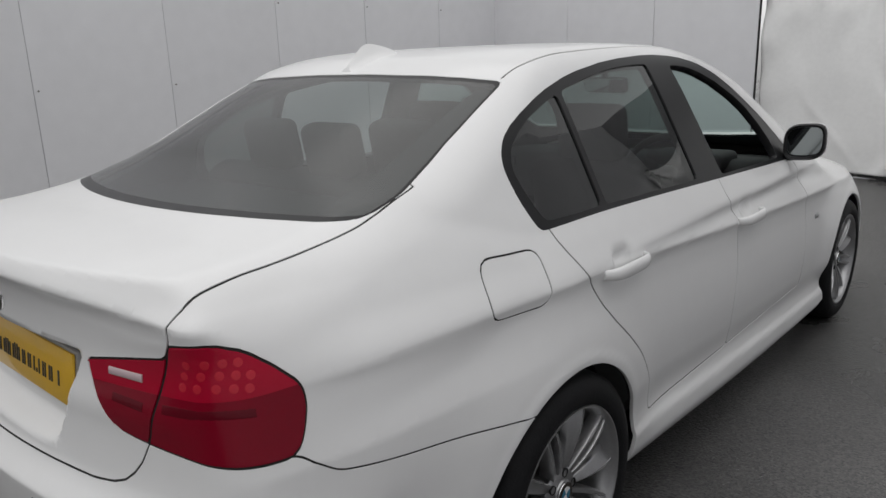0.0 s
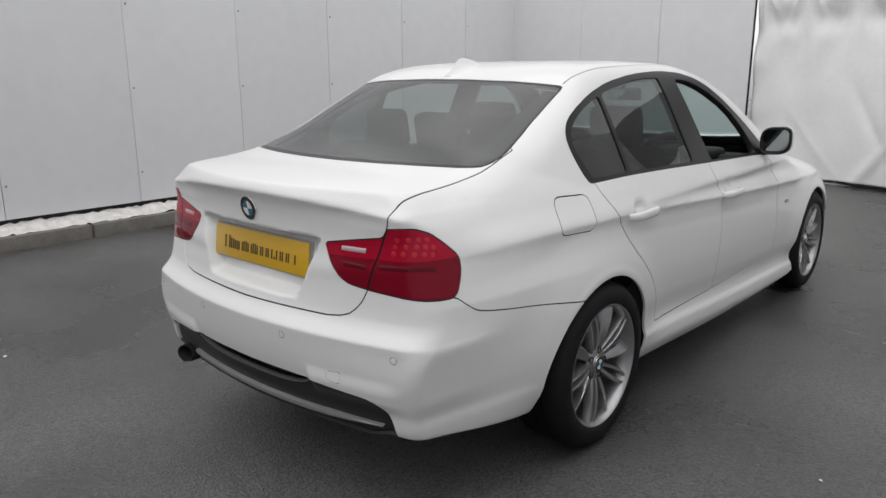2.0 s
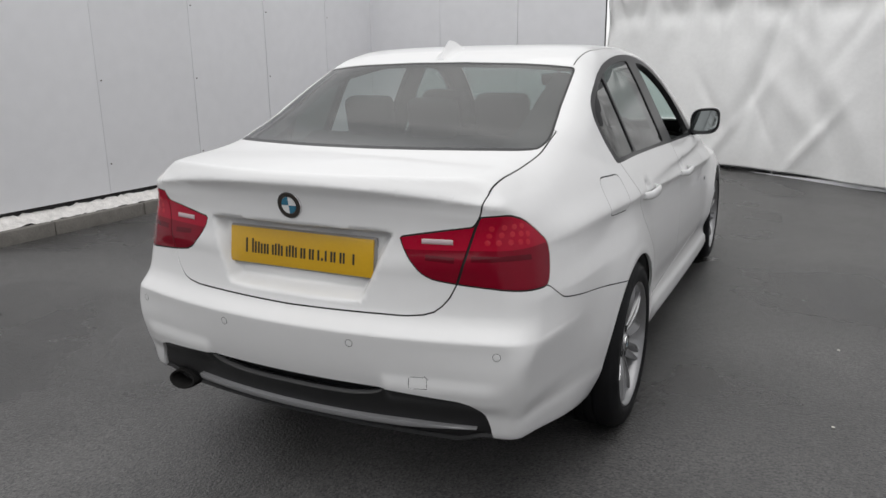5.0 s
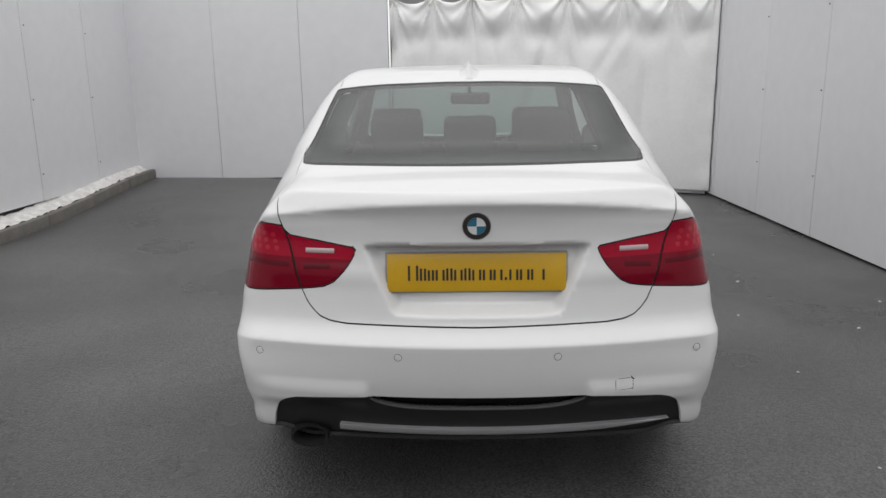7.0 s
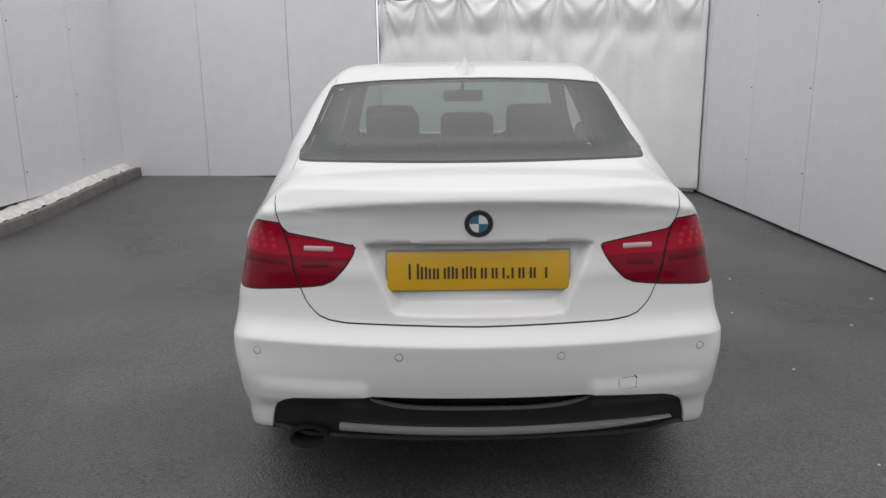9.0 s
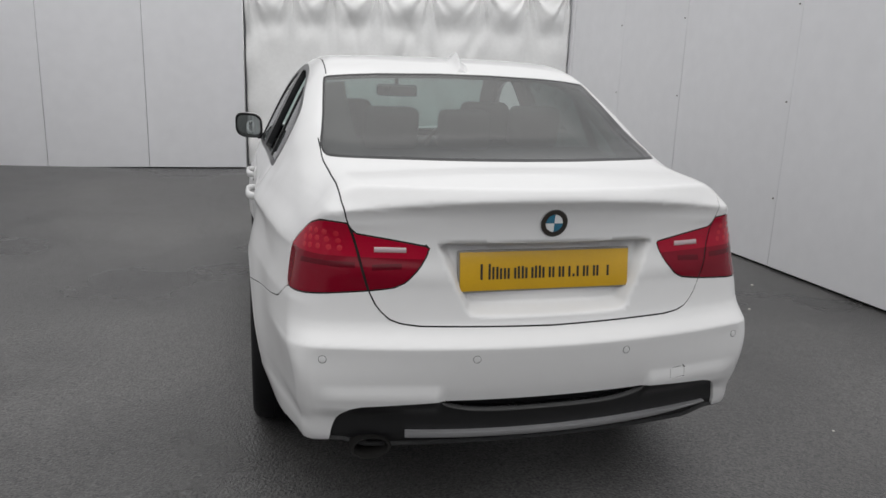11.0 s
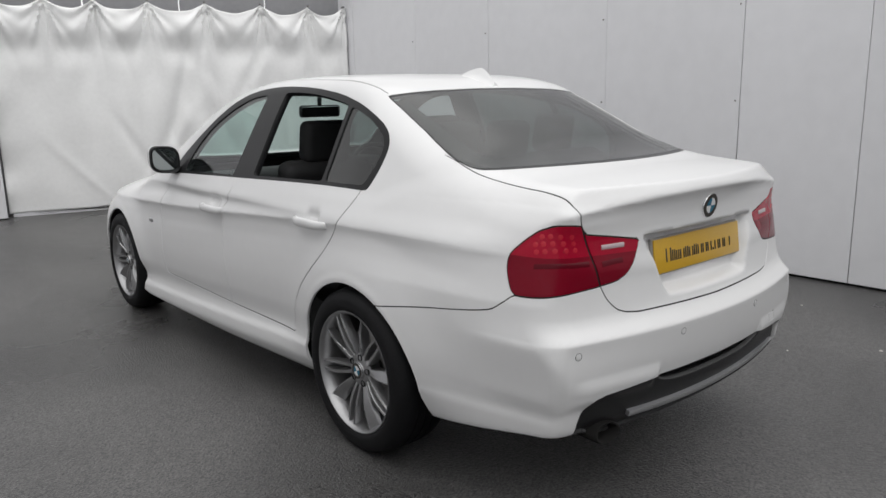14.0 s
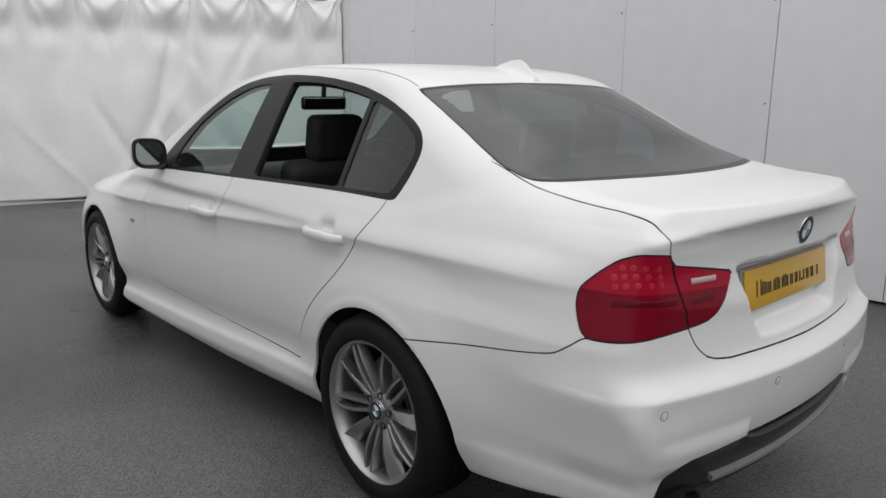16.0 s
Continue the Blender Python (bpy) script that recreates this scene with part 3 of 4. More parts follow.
def f_backlight(P):
    d = inside_of(BACKLIGHT, P[:, 0], P[:, 2])
    return np.where(P[:, 1] > .6, np.maximum(d, .05), d)


def f_screen(P):
    d = inside_of(SCREEN, P[:, 0], P[:, 1])
    return np.where(P[:, 2] < .95, np.maximum(d, .05), d)


def f_lamp(P):
    d = inside_of(LAMP, way_round(P), P[:, 2])
    return np.where(P[:, 1] > -.3, np.maximum(d, .05), d)


def f_trunk(P):
    X = np.abs(P[:, 0])
    d = inside_of(LID, X, np.clip(P[:, 2], .6, 1.05) + np.clip(P[:, 1] - .215 * X * X + .95, 0, 1))
    return np.maximum(d, P[:, 1] + .30)


def f_bumper(P):
    d = P[:, 2] - bumper_z(way_round(P))
    return np.where(P[:, 1] > 0, np.maximum(d, P[:, 1] + .05), d)


def f_arch(P):
    X, y, z = np.abs(P[:, 0]), P[:, 1], P[:, 2]
    d = np.full(len(P), 9.0)
    for ya in (AXLE_R, AXLE_F):
        r = np.hypot(y - ya, z - HUB_Z) - .352 - .026 * ramp01(y - ya, -.02, -.30) * ramp01(z, .70, .40)
        d = np.minimum(d, r)
    skirt = np.maximum(np.maximum(-.378 - .30 * np.clip(HUB_Z - z, 0, 1) - y, y), z - HUB_Z)
    d = np.minimum(d, skirt)
    box = np.maximum(np.maximum(np.minimum(np.abs(y - AXLE_R), np.abs(y - AXLE_F)) - .33, z - HUB_Z), 0)
    d = np.minimum(d, np.where(box > 0, box, d))
    return np.maximum(d, .52 - X)


def f_diff(P):
    d = inside_of(DIFF, P[:, 0], P[:, 2])
    return np.where(P[:, 1] > -.72, np.maximum(d, .05), d)


def f_slot(P):
    d = inside_of(DIFF_SLOT, P[:, 0], P[:, 2])
    return np.where(P[:, 1] > -.8, np.maximum(d, .05), d)


def f_hook(P):
    d = inside_of(HOOK, P[:, 0], P[:, 2])
    return np.where(P[:, 1] > -.8, np.maximum(d, .05), d)


def f_fuel(P):
    d = inside_of(FUEL, P[:, 1], P[:, 2])
    return np.where(P[:, 0] < .4, np.maximum(d, .05), d)


def f_roofline(P):
    """The thin joints along the roof's two edges."""
    d = np.abs(P[:, 0]) - (.545 - .035 * (P[:, 1] - .1))
    return np.where((P[:, 1] > .12) & (P[:, 1] < 1.40) & (P[:, 2] > 1.25), d, np.where(d < 0, -.05, .05))


def offset(f, g):
    return lambda P: f(P) - g


GAP, DOOR_GAP = .0023, .0026
f_dr, f_df = f_side(DOOR_REAR), f_side(DOOR_FRONT)
p_f, p_r, p_q = f_side(PANE_FRONT), f_side(PANE_REAR), f_side(PANE_QUARTER)
lamp_split = lambda P: np.abs(P[:, 0]) - trunk_v(P[:, 2])
lamp_band = lambda P: P[:, 2] - (.872 + .02 * (way_round(P) - .7))

P, T = net(.0145)
# edges where the sheet metal folds get vertices of their own
fold_lid = lambda Q: np.where((Q[:, 1] < -.78) & (Q[:, 2] > .98), Q[:, 2] + .107 * Q[:, 0] ** 2 - 1.041, .05)
fold_flank = lambda Q: np.where((np.abs(Q[:, 0]) > .6) & (Q[:, 1] > -.80) & (Q[:, 1] < 2.9), Q[:, 2] - rise(Q[:, 1]) - .870, .05)
fold_bumper = lambda Q: np.where((Q[:, 1] < -.50) & (Q[:, 2] < .68), Q[:, 2] - .628, .05)
fold_plate = lambda Q: np.where((Q[:, 1] < -.80) & (np.abs(Q[:, 0]) < .36) & (np.abs(Q[:, 2] - .906) < .03), np.abs(Q[:, 2] - .906) - .009, .05)
count = len(P)
for f in (fold_lid, fold_flank, fold_bumper, fold_plate):
    P, T = split(P, T, f)
P[count:] = settle(P[count:], 2)
for f in (f_frame, p_f, p_r, p_q, f_backlight, f_screen, f_lamp, f_arch, f_diff, f_slot):
    P, T = split(P, T, f)
P, T = split(P, T, lambda Q: f_lamp(Q) + .0055)
for f, g in ((f_trunk, GAP), (f_bumper, GAP), (f_dr, DOOR_GAP), (f_df, DOOR_GAP), (f_fuel, GAP)):
    P, T = split(P, T, offset(f, g))
    P, T = split(P, T, offset(f, -g))
for g in (.0022, -.0022):
    P, T = split(P, T, offset(f_roofline, g))
for g in (.0013, -.0013):
    P, T = split(P, T, offset(f_hook, g))
for g in (.004, -.004):
    P, T = split(P, T, offset(lambda Q: np.where(f_lamp(Q) < .01, lamp_split(Q), .05), g))
P, T = split(P, T, lambda Q: np.where(f_lamp(Q) < .01, lamp_band(Q), .05))
P, T = split(P, T, lambda Q: f_backlight(Q) + .007)
f_under = lambda Q: Q[:, 2] - underside(np.abs(Q[:, 0]), Q[:, 1]) - .007
P, T = split(P, T, f_under)
N, _ = field_normals(P)
C = P[T].mean(1)

# which panel each triangle belongs to
names = np.array(["bodyshell"] * len(T), dtype=object)
frame_, trunk_, bump_ = f_frame(C), f_trunk(C), f_bumper(C)
dr_, df_ = f_dr(C), f_df(C)
fuel_, lamp_ = f_fuel(C), f_lamp(C)
names[bump_ < -GAP] = "rear_bumper"
names[(np.abs(bump_) < GAP) & (C[:, 1] < -.1)] = "gap"
names[(dr_ < -DOOR_GAP) & (C[:, 2] < 1.06)] = "door_rear"
names[(df_ < -DOOR_GAP) & (C[:, 2] < 1.06)] = "door_front"
names[(np.abs(dr_) <= DOOR_GAP) & (frame_ > 0) & (C[:, 2] < 1.06)] = "gap"
names[(np.abs(df_) <= DOOR_GAP) & (frame_ > 0) & (C[:, 2] < 1.06)] = "gap"
names[fuel_ < -GAP] = "fuel_flap"
names[np.abs(fuel_) <= GAP] = "gap"
tr = trunk_
names[tr < -GAP] = "trunk_lid"
names[np.abs(tr) <= GAP] = "gap"
names[(np.abs(f_roofline(C)) < .0022)] = "gap"
names[lamp_ < 0] = "gap"
names[lamp_ < -.0055] = "lamp"
names[f_diff(C) < 0] = "diffuser"
names[f_slot(C) < 0] = "slot"
names[np.abs(f_hook(C)) < .0013] = "gap"
names[f_backlight(C) < 0] = "backlight_edge"
names[f_backlight(C) < -.007] = "backlight"
names[f_screen(C) < 0] = "windscreen"
names[frame_ < 0] = "frame"
names[p_f(C) < 0] = "pane_front"
names[p_r(C) < 0] = "pane_rear"
names[p_q(C) < 0] = "pane_quarter"
names[f_arch(C) < 0] = "open"
split_ = np.abs(lamp_split(C)) < .004
names[(names == "lamp") & split_] = "gap"
names[(f_under(C) < 0) & np.isin(names, ["bodyshell", "rear_bumper", "diffuser"])] = "underbody"


def panel(name, mask, mat, parent, label="", lift=0.0, lip=.012):
    """One panel of the skin as a mesh, with its rim turned inwards."""
    t = T[mask]
    used, inv = np.unique(t, return_inverse=True)
    t = inv.reshape(-1, 3)
    p, n = P[used] + N[used] * lift, N[used]
    verts, norms, faces = [p], [n], [t]
    if lip:
        e = np.concatenate([t[:, [0, 1]], t[:, [1, 2]], t[:, [2, 0]]])
        key = np.sort(e, 1)
        _, first, count = np.unique(key, axis=0, return_index=True, return_counts=True)
        rim = e[first[count == 1]]
        a, b = p[rim[:, 0]], p[rim[:, 1]]
        na, nb = n[rim[:, 0]], n[rim[:, 1]]
        out = np.cross(b - a, na)
        out /= np.maximum(np.linalg.norm(out, axis=1, keepdims=True), 1e-9)
        m, k = len(rim), len(p)
        verts += [a, b, b - nb * lip, a - na * lip]
        norms += [(out + na * .6), (out + nb * .6), out, out]
        i = np.arange(m)
        faces += [np.stack([k + m + i, k + i, k + 3 * m + i], 1), np.stack([k + m + i, k + 3 * m + i, k + 2 * m + i], 1)]
    V, M = np.concatenate(verts), np.concatenate(norms)
    M /= np.maximum(np.linalg.norm(M, axis=1, keepdims=True), 1e-9)
    return mesh_object(name, V, np.concatenate(faces), mat, parent, label, normals=M)


right, left = C[:, 0] > 0, C[:, 0] <= 0
car = thing("car", "white four-door saloon car with grey alloy wheels, parked on damp tarmac", "car")
panel("bodyshell", names == "bodyshell", WHITE, car, "glossy white painted steel body")
panel("panel_gap", names == "gap", DARK_GAP, car, "dark narrow joints between the panels", lift=-.0025, lip=0)
panel("underbody", names == "underbody", LINING, car, "dark underside of the car")
boot = panel("boot_lid", names == "trunk_lid", WHITE, car, "white boot lid with a raised lip")
bumper = panel("rear_bumper", names == "rear_bumper", WHITE, car, "white sculpted rear bumper")
panel("diffuser", names == "diffuser", DIFFUSER, bumper, "black plastic diffuser", lift=-.012, lip=.02)
panel("diffuser_slot", names == "slot", TRIM, bumper, "glossy black slot above the diffuser", lift=-.03, lip=-.02)
panel("fuel_flap", names == "fuel_flap", WHITE, car, "white fuel filler flap")
panel("rear_window_edge", names == "backlight_edge", TRIM, car, "black border of the rear window", lift=-.002)
panel("rear_window", names == "backlight", GLASS_REAR, car, "dark tinted rear window", lift=-.002, lip=0).visible_shadow = False
panel("windscreen", names == "windscreen", GLASS, car, "pale green tinted windscreen", lip=0).visible_shadow = False
for side, mask in (("right", right), ("left", left)):
    s = 1 if side == "right" else -1
    panel("window_surround", mask & (names == "frame"), TRIM, car, "gloss black window surround and pillars", lift=-.001, lip=.03)
    panel("quarter_window", mask & (names == "pane_quarter"), GLASS_SIDE, car, "dark tinted quarter window", lift=-.006, lip=0).visible_shadow = False
    doors = {}
    for name, key, pane in (("rear_door", "door_rear", "pane_rear"), ("front_door", "door_front", "pane_front")):
        doors[name] = panel(name, mask & (names == key), WHITE, car, "white painted door")
        opened = (side, name) in (("left", "rear_door"), ("right", "front_door"))
        if not opened:
            panel("door_glass", mask & (names == pane), GLASS_SIDE if name == "rear_door" else GLASS, doors[name], "tinted door window", lift=-.006, lip=0).visible_shadow = False
    lamp = panel("tail_lamp", mask & (names == "lamp") & (lamp_band(C) < 0), RED, car, "red tail lamp wrapped round the corner", lift=.001)
    panel("upper_lens", mask & (names == "lamp") & (lamp_band(C) >= 0), RED_BRIGHT, lamp, "bright red upper lens", lift=.001)


# ---- the car: wheels ----
def on_skin(x, y, z):
    """The place on the car's skin nearest to a point, and the way it faces."""
    p = settle(np.array([[x, y, z]], float), 8)
    return Vector(p[0]), Vector(field_normals(p)[0][0])


def spoke_bm(r0, r1, w0, w1, a0, a1, x0, x1, deep, tilt=0.0):
    """One tapering spoke from the hub to the rim; a0, a1: its angles at both ends; tilt: how far one edge lies lower at the rim."""
    bm = bmesh.new()
    rows = []
    for i in range(7):
        t = i / 6
        r, w, a = r0 + (r1 - r0) * t, w0 + (w1 - w0) * t, radians(a0 + (a1 - a0) * t ** 1.3)
        x = x0 + (x1 - x0) * t + .010 * math.sin(math.pi * t)
        d = deep * (1 - .35 * t)
        c, s = Vector((0, math.cos(a), math.sin(a))), Vector((0, -math.sin(a), math.cos(a)))
        m = c * r
        rows.append([bm.verts.new(Vector((x + dx, 0, 0)) + m + s * (w * k)) for dx, k in ((-d, -.60), (-.003, -.5), (0, -.40), (-tilt * t, .36), (-.004 - tilt * t, .5), (-d, .62))])
    for a, b in zip(rows, rows[1:]):
        for k in range(5):
            bm.faces.new((a[k], a[k + 1], b[k + 1], b[k]))
    bm.faces.new(rows[0])
    bm.faces.new(rows[-1])
    bmesh.ops.recalc_face_normals(bm, faces=bm.faces)
    return bm


def badge(name, radius, parent, at, facing, label):
    """A round badge: dark ring in a bright rim round four plain quarters in blue and white."""
    turn = facing.to_track_quat("Z", "Y").to_matrix().to_4x4()
    m = Matrix.Translation(at) @ turn
    bm = lathe_bm([(-.004, radius), (.003, radius), (.005, radius * .97), (.005, radius * .94), (.004, 0.001)], 40, "Z")
    bm.transform(m)
    base = part(name, bm, CHROME, parent, label)
    bm = lathe_bm([(.0050, radius * .93), (.0062, radius * .92), (.0062, radius * .64), (.0050, radius * .63)], 40, "Z")
    bm.transform(m)
    part("badge_ring", bm, INK, base, "black ring")
    for i in range(4):
        bm = bmesh.new()
        pts = [(0, 0)] + [(radius * .60 * math.cos(radians(i * 90 + k * 9)), radius * .60 * math.sin(radians(i * 90 + k * 9))) for k in range(11)]
        bm.faces.new([bm.verts.new((x, y, .0062)) for x, y in pts])
        bm.transform(m)
        part("badge_quarter", bm, BLUE if i % 2 else WHITE_TRIM, base, "blue quarter" if i % 2 else "white quarter", smooth=False)
    return base


def build_wheel():
    w = new("wheel")
    w.empty_display_size = .1
    tyre = lathe_bm([(-.108, .236), (-.122, .262), (-.117, .298), (-.096, .318), (-.06, .3245), (-.045, .325), (-.043, .319), (-.037, .319), (-.035, .325), (-.004, .3255), (-.003, .319), (.003, .319), (.004, .3255),
                     (.035, .325), (.037, .319), (.043, .319), (.045, .325), (.06, .3245), (.096, .318), (.112, .305), (.119, .290), (.121, .285), (.123, .262), (.119, .248), (.110, .238), (.100, .234)], 96)
    part("tyre", tyre, RUBBER, w, "black low-profile rubber tyre")
    part("rim", lathe_bm([(.098, .236), (.112, .241), (.116, .2395), (.116, .236), (.108, .230), (.098, .226), (.080, .219), (.02, .212), (-.09, .214), (-.105, .232)], 96), ALLOY, w, "bright alloy rim barrel")
    for i in range(5):
        a = 72 * i + 90
        for side in (-1, 1):
            part("spoke", spoke_bm(.046, .231, .0150, .0125, a + side * 11, a + side * 3.7, .076, .101, .045), ALLOY, w)
            # Thin lighter strips stand in for the specular glint on the spokes' cut edges.
            part("spoke_edge", spoke_bm(.062, .229, .0032, .0036, a + side * 8.2, a + side * 3.6, .0772, .1022, .004), ALLOY_GLINT, w, "bright strip for the glint on a spoke's cut edge")
        part("spoke", spoke_bm(.046, .231, .020, .046, a + 36, a + 36, .074, .099, .048, .024), ALLOY, w)
        part("spoke_edge", spoke_bm(.060, .229, .0034, .0040, a + 28.5, a + 31.6, .0755, .1005, .004), ALLOY_GLINT, w, "bright strip for the glint on a spoke's cut edge")
    part("hub", lathe_bm([(.03, .072), (.072, .070), (.080, .060), (.082, .040), (.082, .036), (.086, .034), (.086, .001)], 48), ALLOY, w, "grey alloy hub")
    for i in range(5):
        a = radians(72 * i + 54)
        bm = lathe_bm([(.074, .0125), (.0835, .0125), (.0835, .0105), (.072, .0100), (.072, .001)], 16)
        bm.transform(Matrix.Translation((0, .053 * math.cos(a), .053 * math.sin(a))))
        part("bolt_recess", bm, DARK_GAP, w)
    part("brake_disc", lathe_bm([(-.02, .165), (.0, .168), (.002, .165), (.002, .075), (.02, .072), (.02, .001)], 64), STEEL, w, "steel brake disc")
    part("brake_caliper", box_bm((.06, .07, .13), (-.005, -.14, .03), .015), LINING, w, "dark brake caliper")
    part("wheel_backing", lathe_bm([(-.06, .21), (-.055, .21), (-.055, .001)], 48), DARK_GAP, w, "dark inside of the wheel")
    badge("hub_badge", .033, w, (.087, 0, 0), Vector((1, 0, 0)), "round hub badge with blue and white quarters")
    return w


wheel = build_wheel()
wheel.parent = car
wheel.matrix_basis = pose(.734, AXLE_R, HUB_Z, 22)
for i, (x, y, turn, spin) in enumerate(((-.734, AXLE_R, 180, 26), (.727, AXLE_F, 0, 40), (-.727, AXLE_F, 180, 20))):
    copy_thing(wheel, pose(x, y, HUB_Z, 0, 0, turn) @ pose(0, 0, 0, spin))
for x in (1, -1):
    for y in (AXLE_R, AXLE_F):
        bm = lathe_bm([(.735 * x, .372), (.70 * x, .370), (.52 * x, .362), (.50 * x, .34), (.50 * x, .01)], 48)
        bmesh.ops.delete(bm, geom=[v for v in bm.verts if v.co.z < -.10], context="VERTS")
        bm.transform(Matrix.Translation((0, y, HUB_Z)))
        part("wheel_arch_liner", bm, DARK_GAP, car, "black wheel arch liner")


# ---- the car: things fixed to the tail ----
plate_m = Matrix.Translation((0, -.926, .825)) @ Matrix.Rotation(radians(-7), 4, "X")
bm = box_bm((.545, .012, .125), (0, .010, 0), .004)
bm.transform(plate_m)
plate = part("number_plate", bm, material("plate_holder", (.30, .29, .28), .4, vary=.1), car, "plate holder with pale edges")
bm = box_bm((.534, .006, .114), (0, 0, 0), .002)
bm.transform(plate_m)
part("plate_face", bm, YELLOW, plate, "yellow reflective plate face")
x = -.205
for high, wide in ((1, 1.15), (.8, .7), (.7, .7), (.7, 1), (.8, .7), (.7, .95), (.8, .7), (.7, 1), (.7, 1), (.7, 1), (.2, .4), (.7, 1), (.7, 1.05), (.7, 1.5)):
    w = .0272 * wide
    for k in ((0, 1) if wide > .5 else (.5,)):
        bm = box_bm((.0068, .002, .046 * high), (x + .0034 + (w - .0068) * k, -.0035, -.024 + .023 * high), .0006, None, 1)
        bm.transform(plate_m)
        part("dark_bar", bm, INK, plate)
    x += w + .0045
at, out = on_skin(0, -.96, .972)
badge("boot_badge", .043, car, at + out * .001, out, "round boot badge with blue and white quarters")
for x, y, z in ((.234, -1.028, .594), (-.234, -1.028, .594), (.664, -.953, .592), (-.664, -.953, .592)):
    at, out = on_skin(x, y, z)
    m = Matrix.Translation(at) @ out.to_track_quat("Z", "Y").to_matrix().to_4x4()
    bm = lathe_bm([(-.004, .0118), (.0006, .0118), (.0006, .0106), (-.002, .0104)], 24, "Z")
    bm.transform(m)
    sensor = part("parking_sensor", bm, DARK_GAP, bumper, "round parking sensor")
    bm = lathe_bm([(-.003, .0102), (.0008, .0102), (.0012, .0085), (.0012, .0005)], 24, "Z")
    bm.transform(m)
    part("sensor_face", bm, WHITE, sensor)


def strip_on_skin(name, points, high, lift, mat, parent, label=""):
    """A narrow raised strip along points (x, y, z) laid on the skin; high: its half height at each."""
    bm = bmesh.new()
    rows = []
    for (x, y, z), h in zip(points, high):
        p, n = on_skin(x, y, z)
        up = (Vector((0, 0, 1)) - n * n.z).normalized()
        rows.append([bm.verts.new(p + up * h * k + n * l) for k, l in ((-1, -.014), (-1, lift * .6), (-.7, lift), (.7, lift), (1, lift * .6), (1, -.014))])
    for a, b in zip(rows, rows[1:]):
        for k in range(5):
            bm.faces.new((a[k], a[k + 1], b[k + 1], b[k]))
    bm.faces.new(rows[0])
    bm.faces.new(rows[-1])
    bmesh.ops.recalc_face_normals(bm, faces=bm.faces)
    return part(name, bm, mat, parent, label)


xs = [-.425 + 1.02 * i / 40 for i in range(41)]
strip_on_skin("silver_strip", [(x, -1.0 + .2 * x * x, .334 + .020 * (x / .6) ** 2) for x in xs], [.0088 * min(1, (.605 - x) / .22) + .0008 for x in xs], .003, SILVER, bumper, "dull silver strip along the diffuser's lower edge")
xs = [-.33 + .66 * i / 30 for i in range(31)]
strip_on_skin("slot_edge", [(x, -1.0 + .2 * x * x, .420 + .036 * abs(x / .33) ** 5) for x in xs], [.0022] * 31, .001, material("grey_edge", (.10, .10, .10), .4), bumper, "thin grey edge under the slot")
bm = bmesh.new()
rings = []
for y, k in ((-.70, 1), (-.945, 1), (-.955, .95), (-.955, .84), (-.945, .78), (-.75, .76), (-.75, .01)):
    rings.append([bm.verts.new((-.523 + .061 * k * math.cos(a), y + .010 * math.sin(a), .309 + .031 * k * math.sin(a))) for a in (2 * math.pi * i / 40 for i in range(40))])
for a, b in zip(rings, rings[1:]):
    for i in range(40):
        bm.faces.new((a[i], a[(i + 1) % 40], b[(i + 1) % 40], b[i]))
bmesh.ops.recalc_face_normals(bm, faces=bm.faces)
part("exhaust_pipe", bm, material("sooty_steel", (.014, .0135, .013), .9, spec=.15, vary=.3, scale=40), car, "dark oval exhaust tailpipe")
part("exhaust_box", box_bm((.5, .3, .12), (-.40, -.62, .30), .04), LINING, car, "dark silencer under the tail")

# lamps: pale reversing strip and rows of small diodes
for s in (1, -1):
    points = [(s * (.424 + .092 * i / 10), -.92, .893 + .003 * i / 10) for i in range(11)]
    strip_on_skin("reversing_lamp", points, [.0072] * 11, .0035, CLEAR_LENS, car, "pale reversing lamp strip in the tail lamp")
    way = [-.06 + .20 * i / 14 for i in range(15)]
    strip_on_skin("light_bar", [(s * (.60 + .66 * d), -.855 + .40 * d, .846 + .01 * max(0, d - .10)) for d in way], [.0085] * 15, .0014, RED_DARK, car, "dark red light bar in the tail lamp")
    strip_on_skin("light_bar", [(s * (.436 + .085 * i / 10), -.92, .846) for i in range(11)], [.0085] * 11, .0014, RED_DARK, car, "dark red light bar in the tail lamp")
    for row in range(3):
        for k in range(5 - (row == 2)):
            way = .775 + .033 * k + .006 * row
            z = .890 + .023 * row
            d = way - .775
            p, n = on_skin(s * (.60 + .66 * d), -.855 + .40 * d, z)
            bm = lathe_bm([(-.002, .0085), (.0012, .0082), (.0016, .006), (.0014, .0005)], 14, "Z")
            bm.transform(Matrix.Translation(p) @ n.to_track_quat("Z", "Y").to_matrix().to_4x4())
            part("diode", bm, RED_DEEP, car)


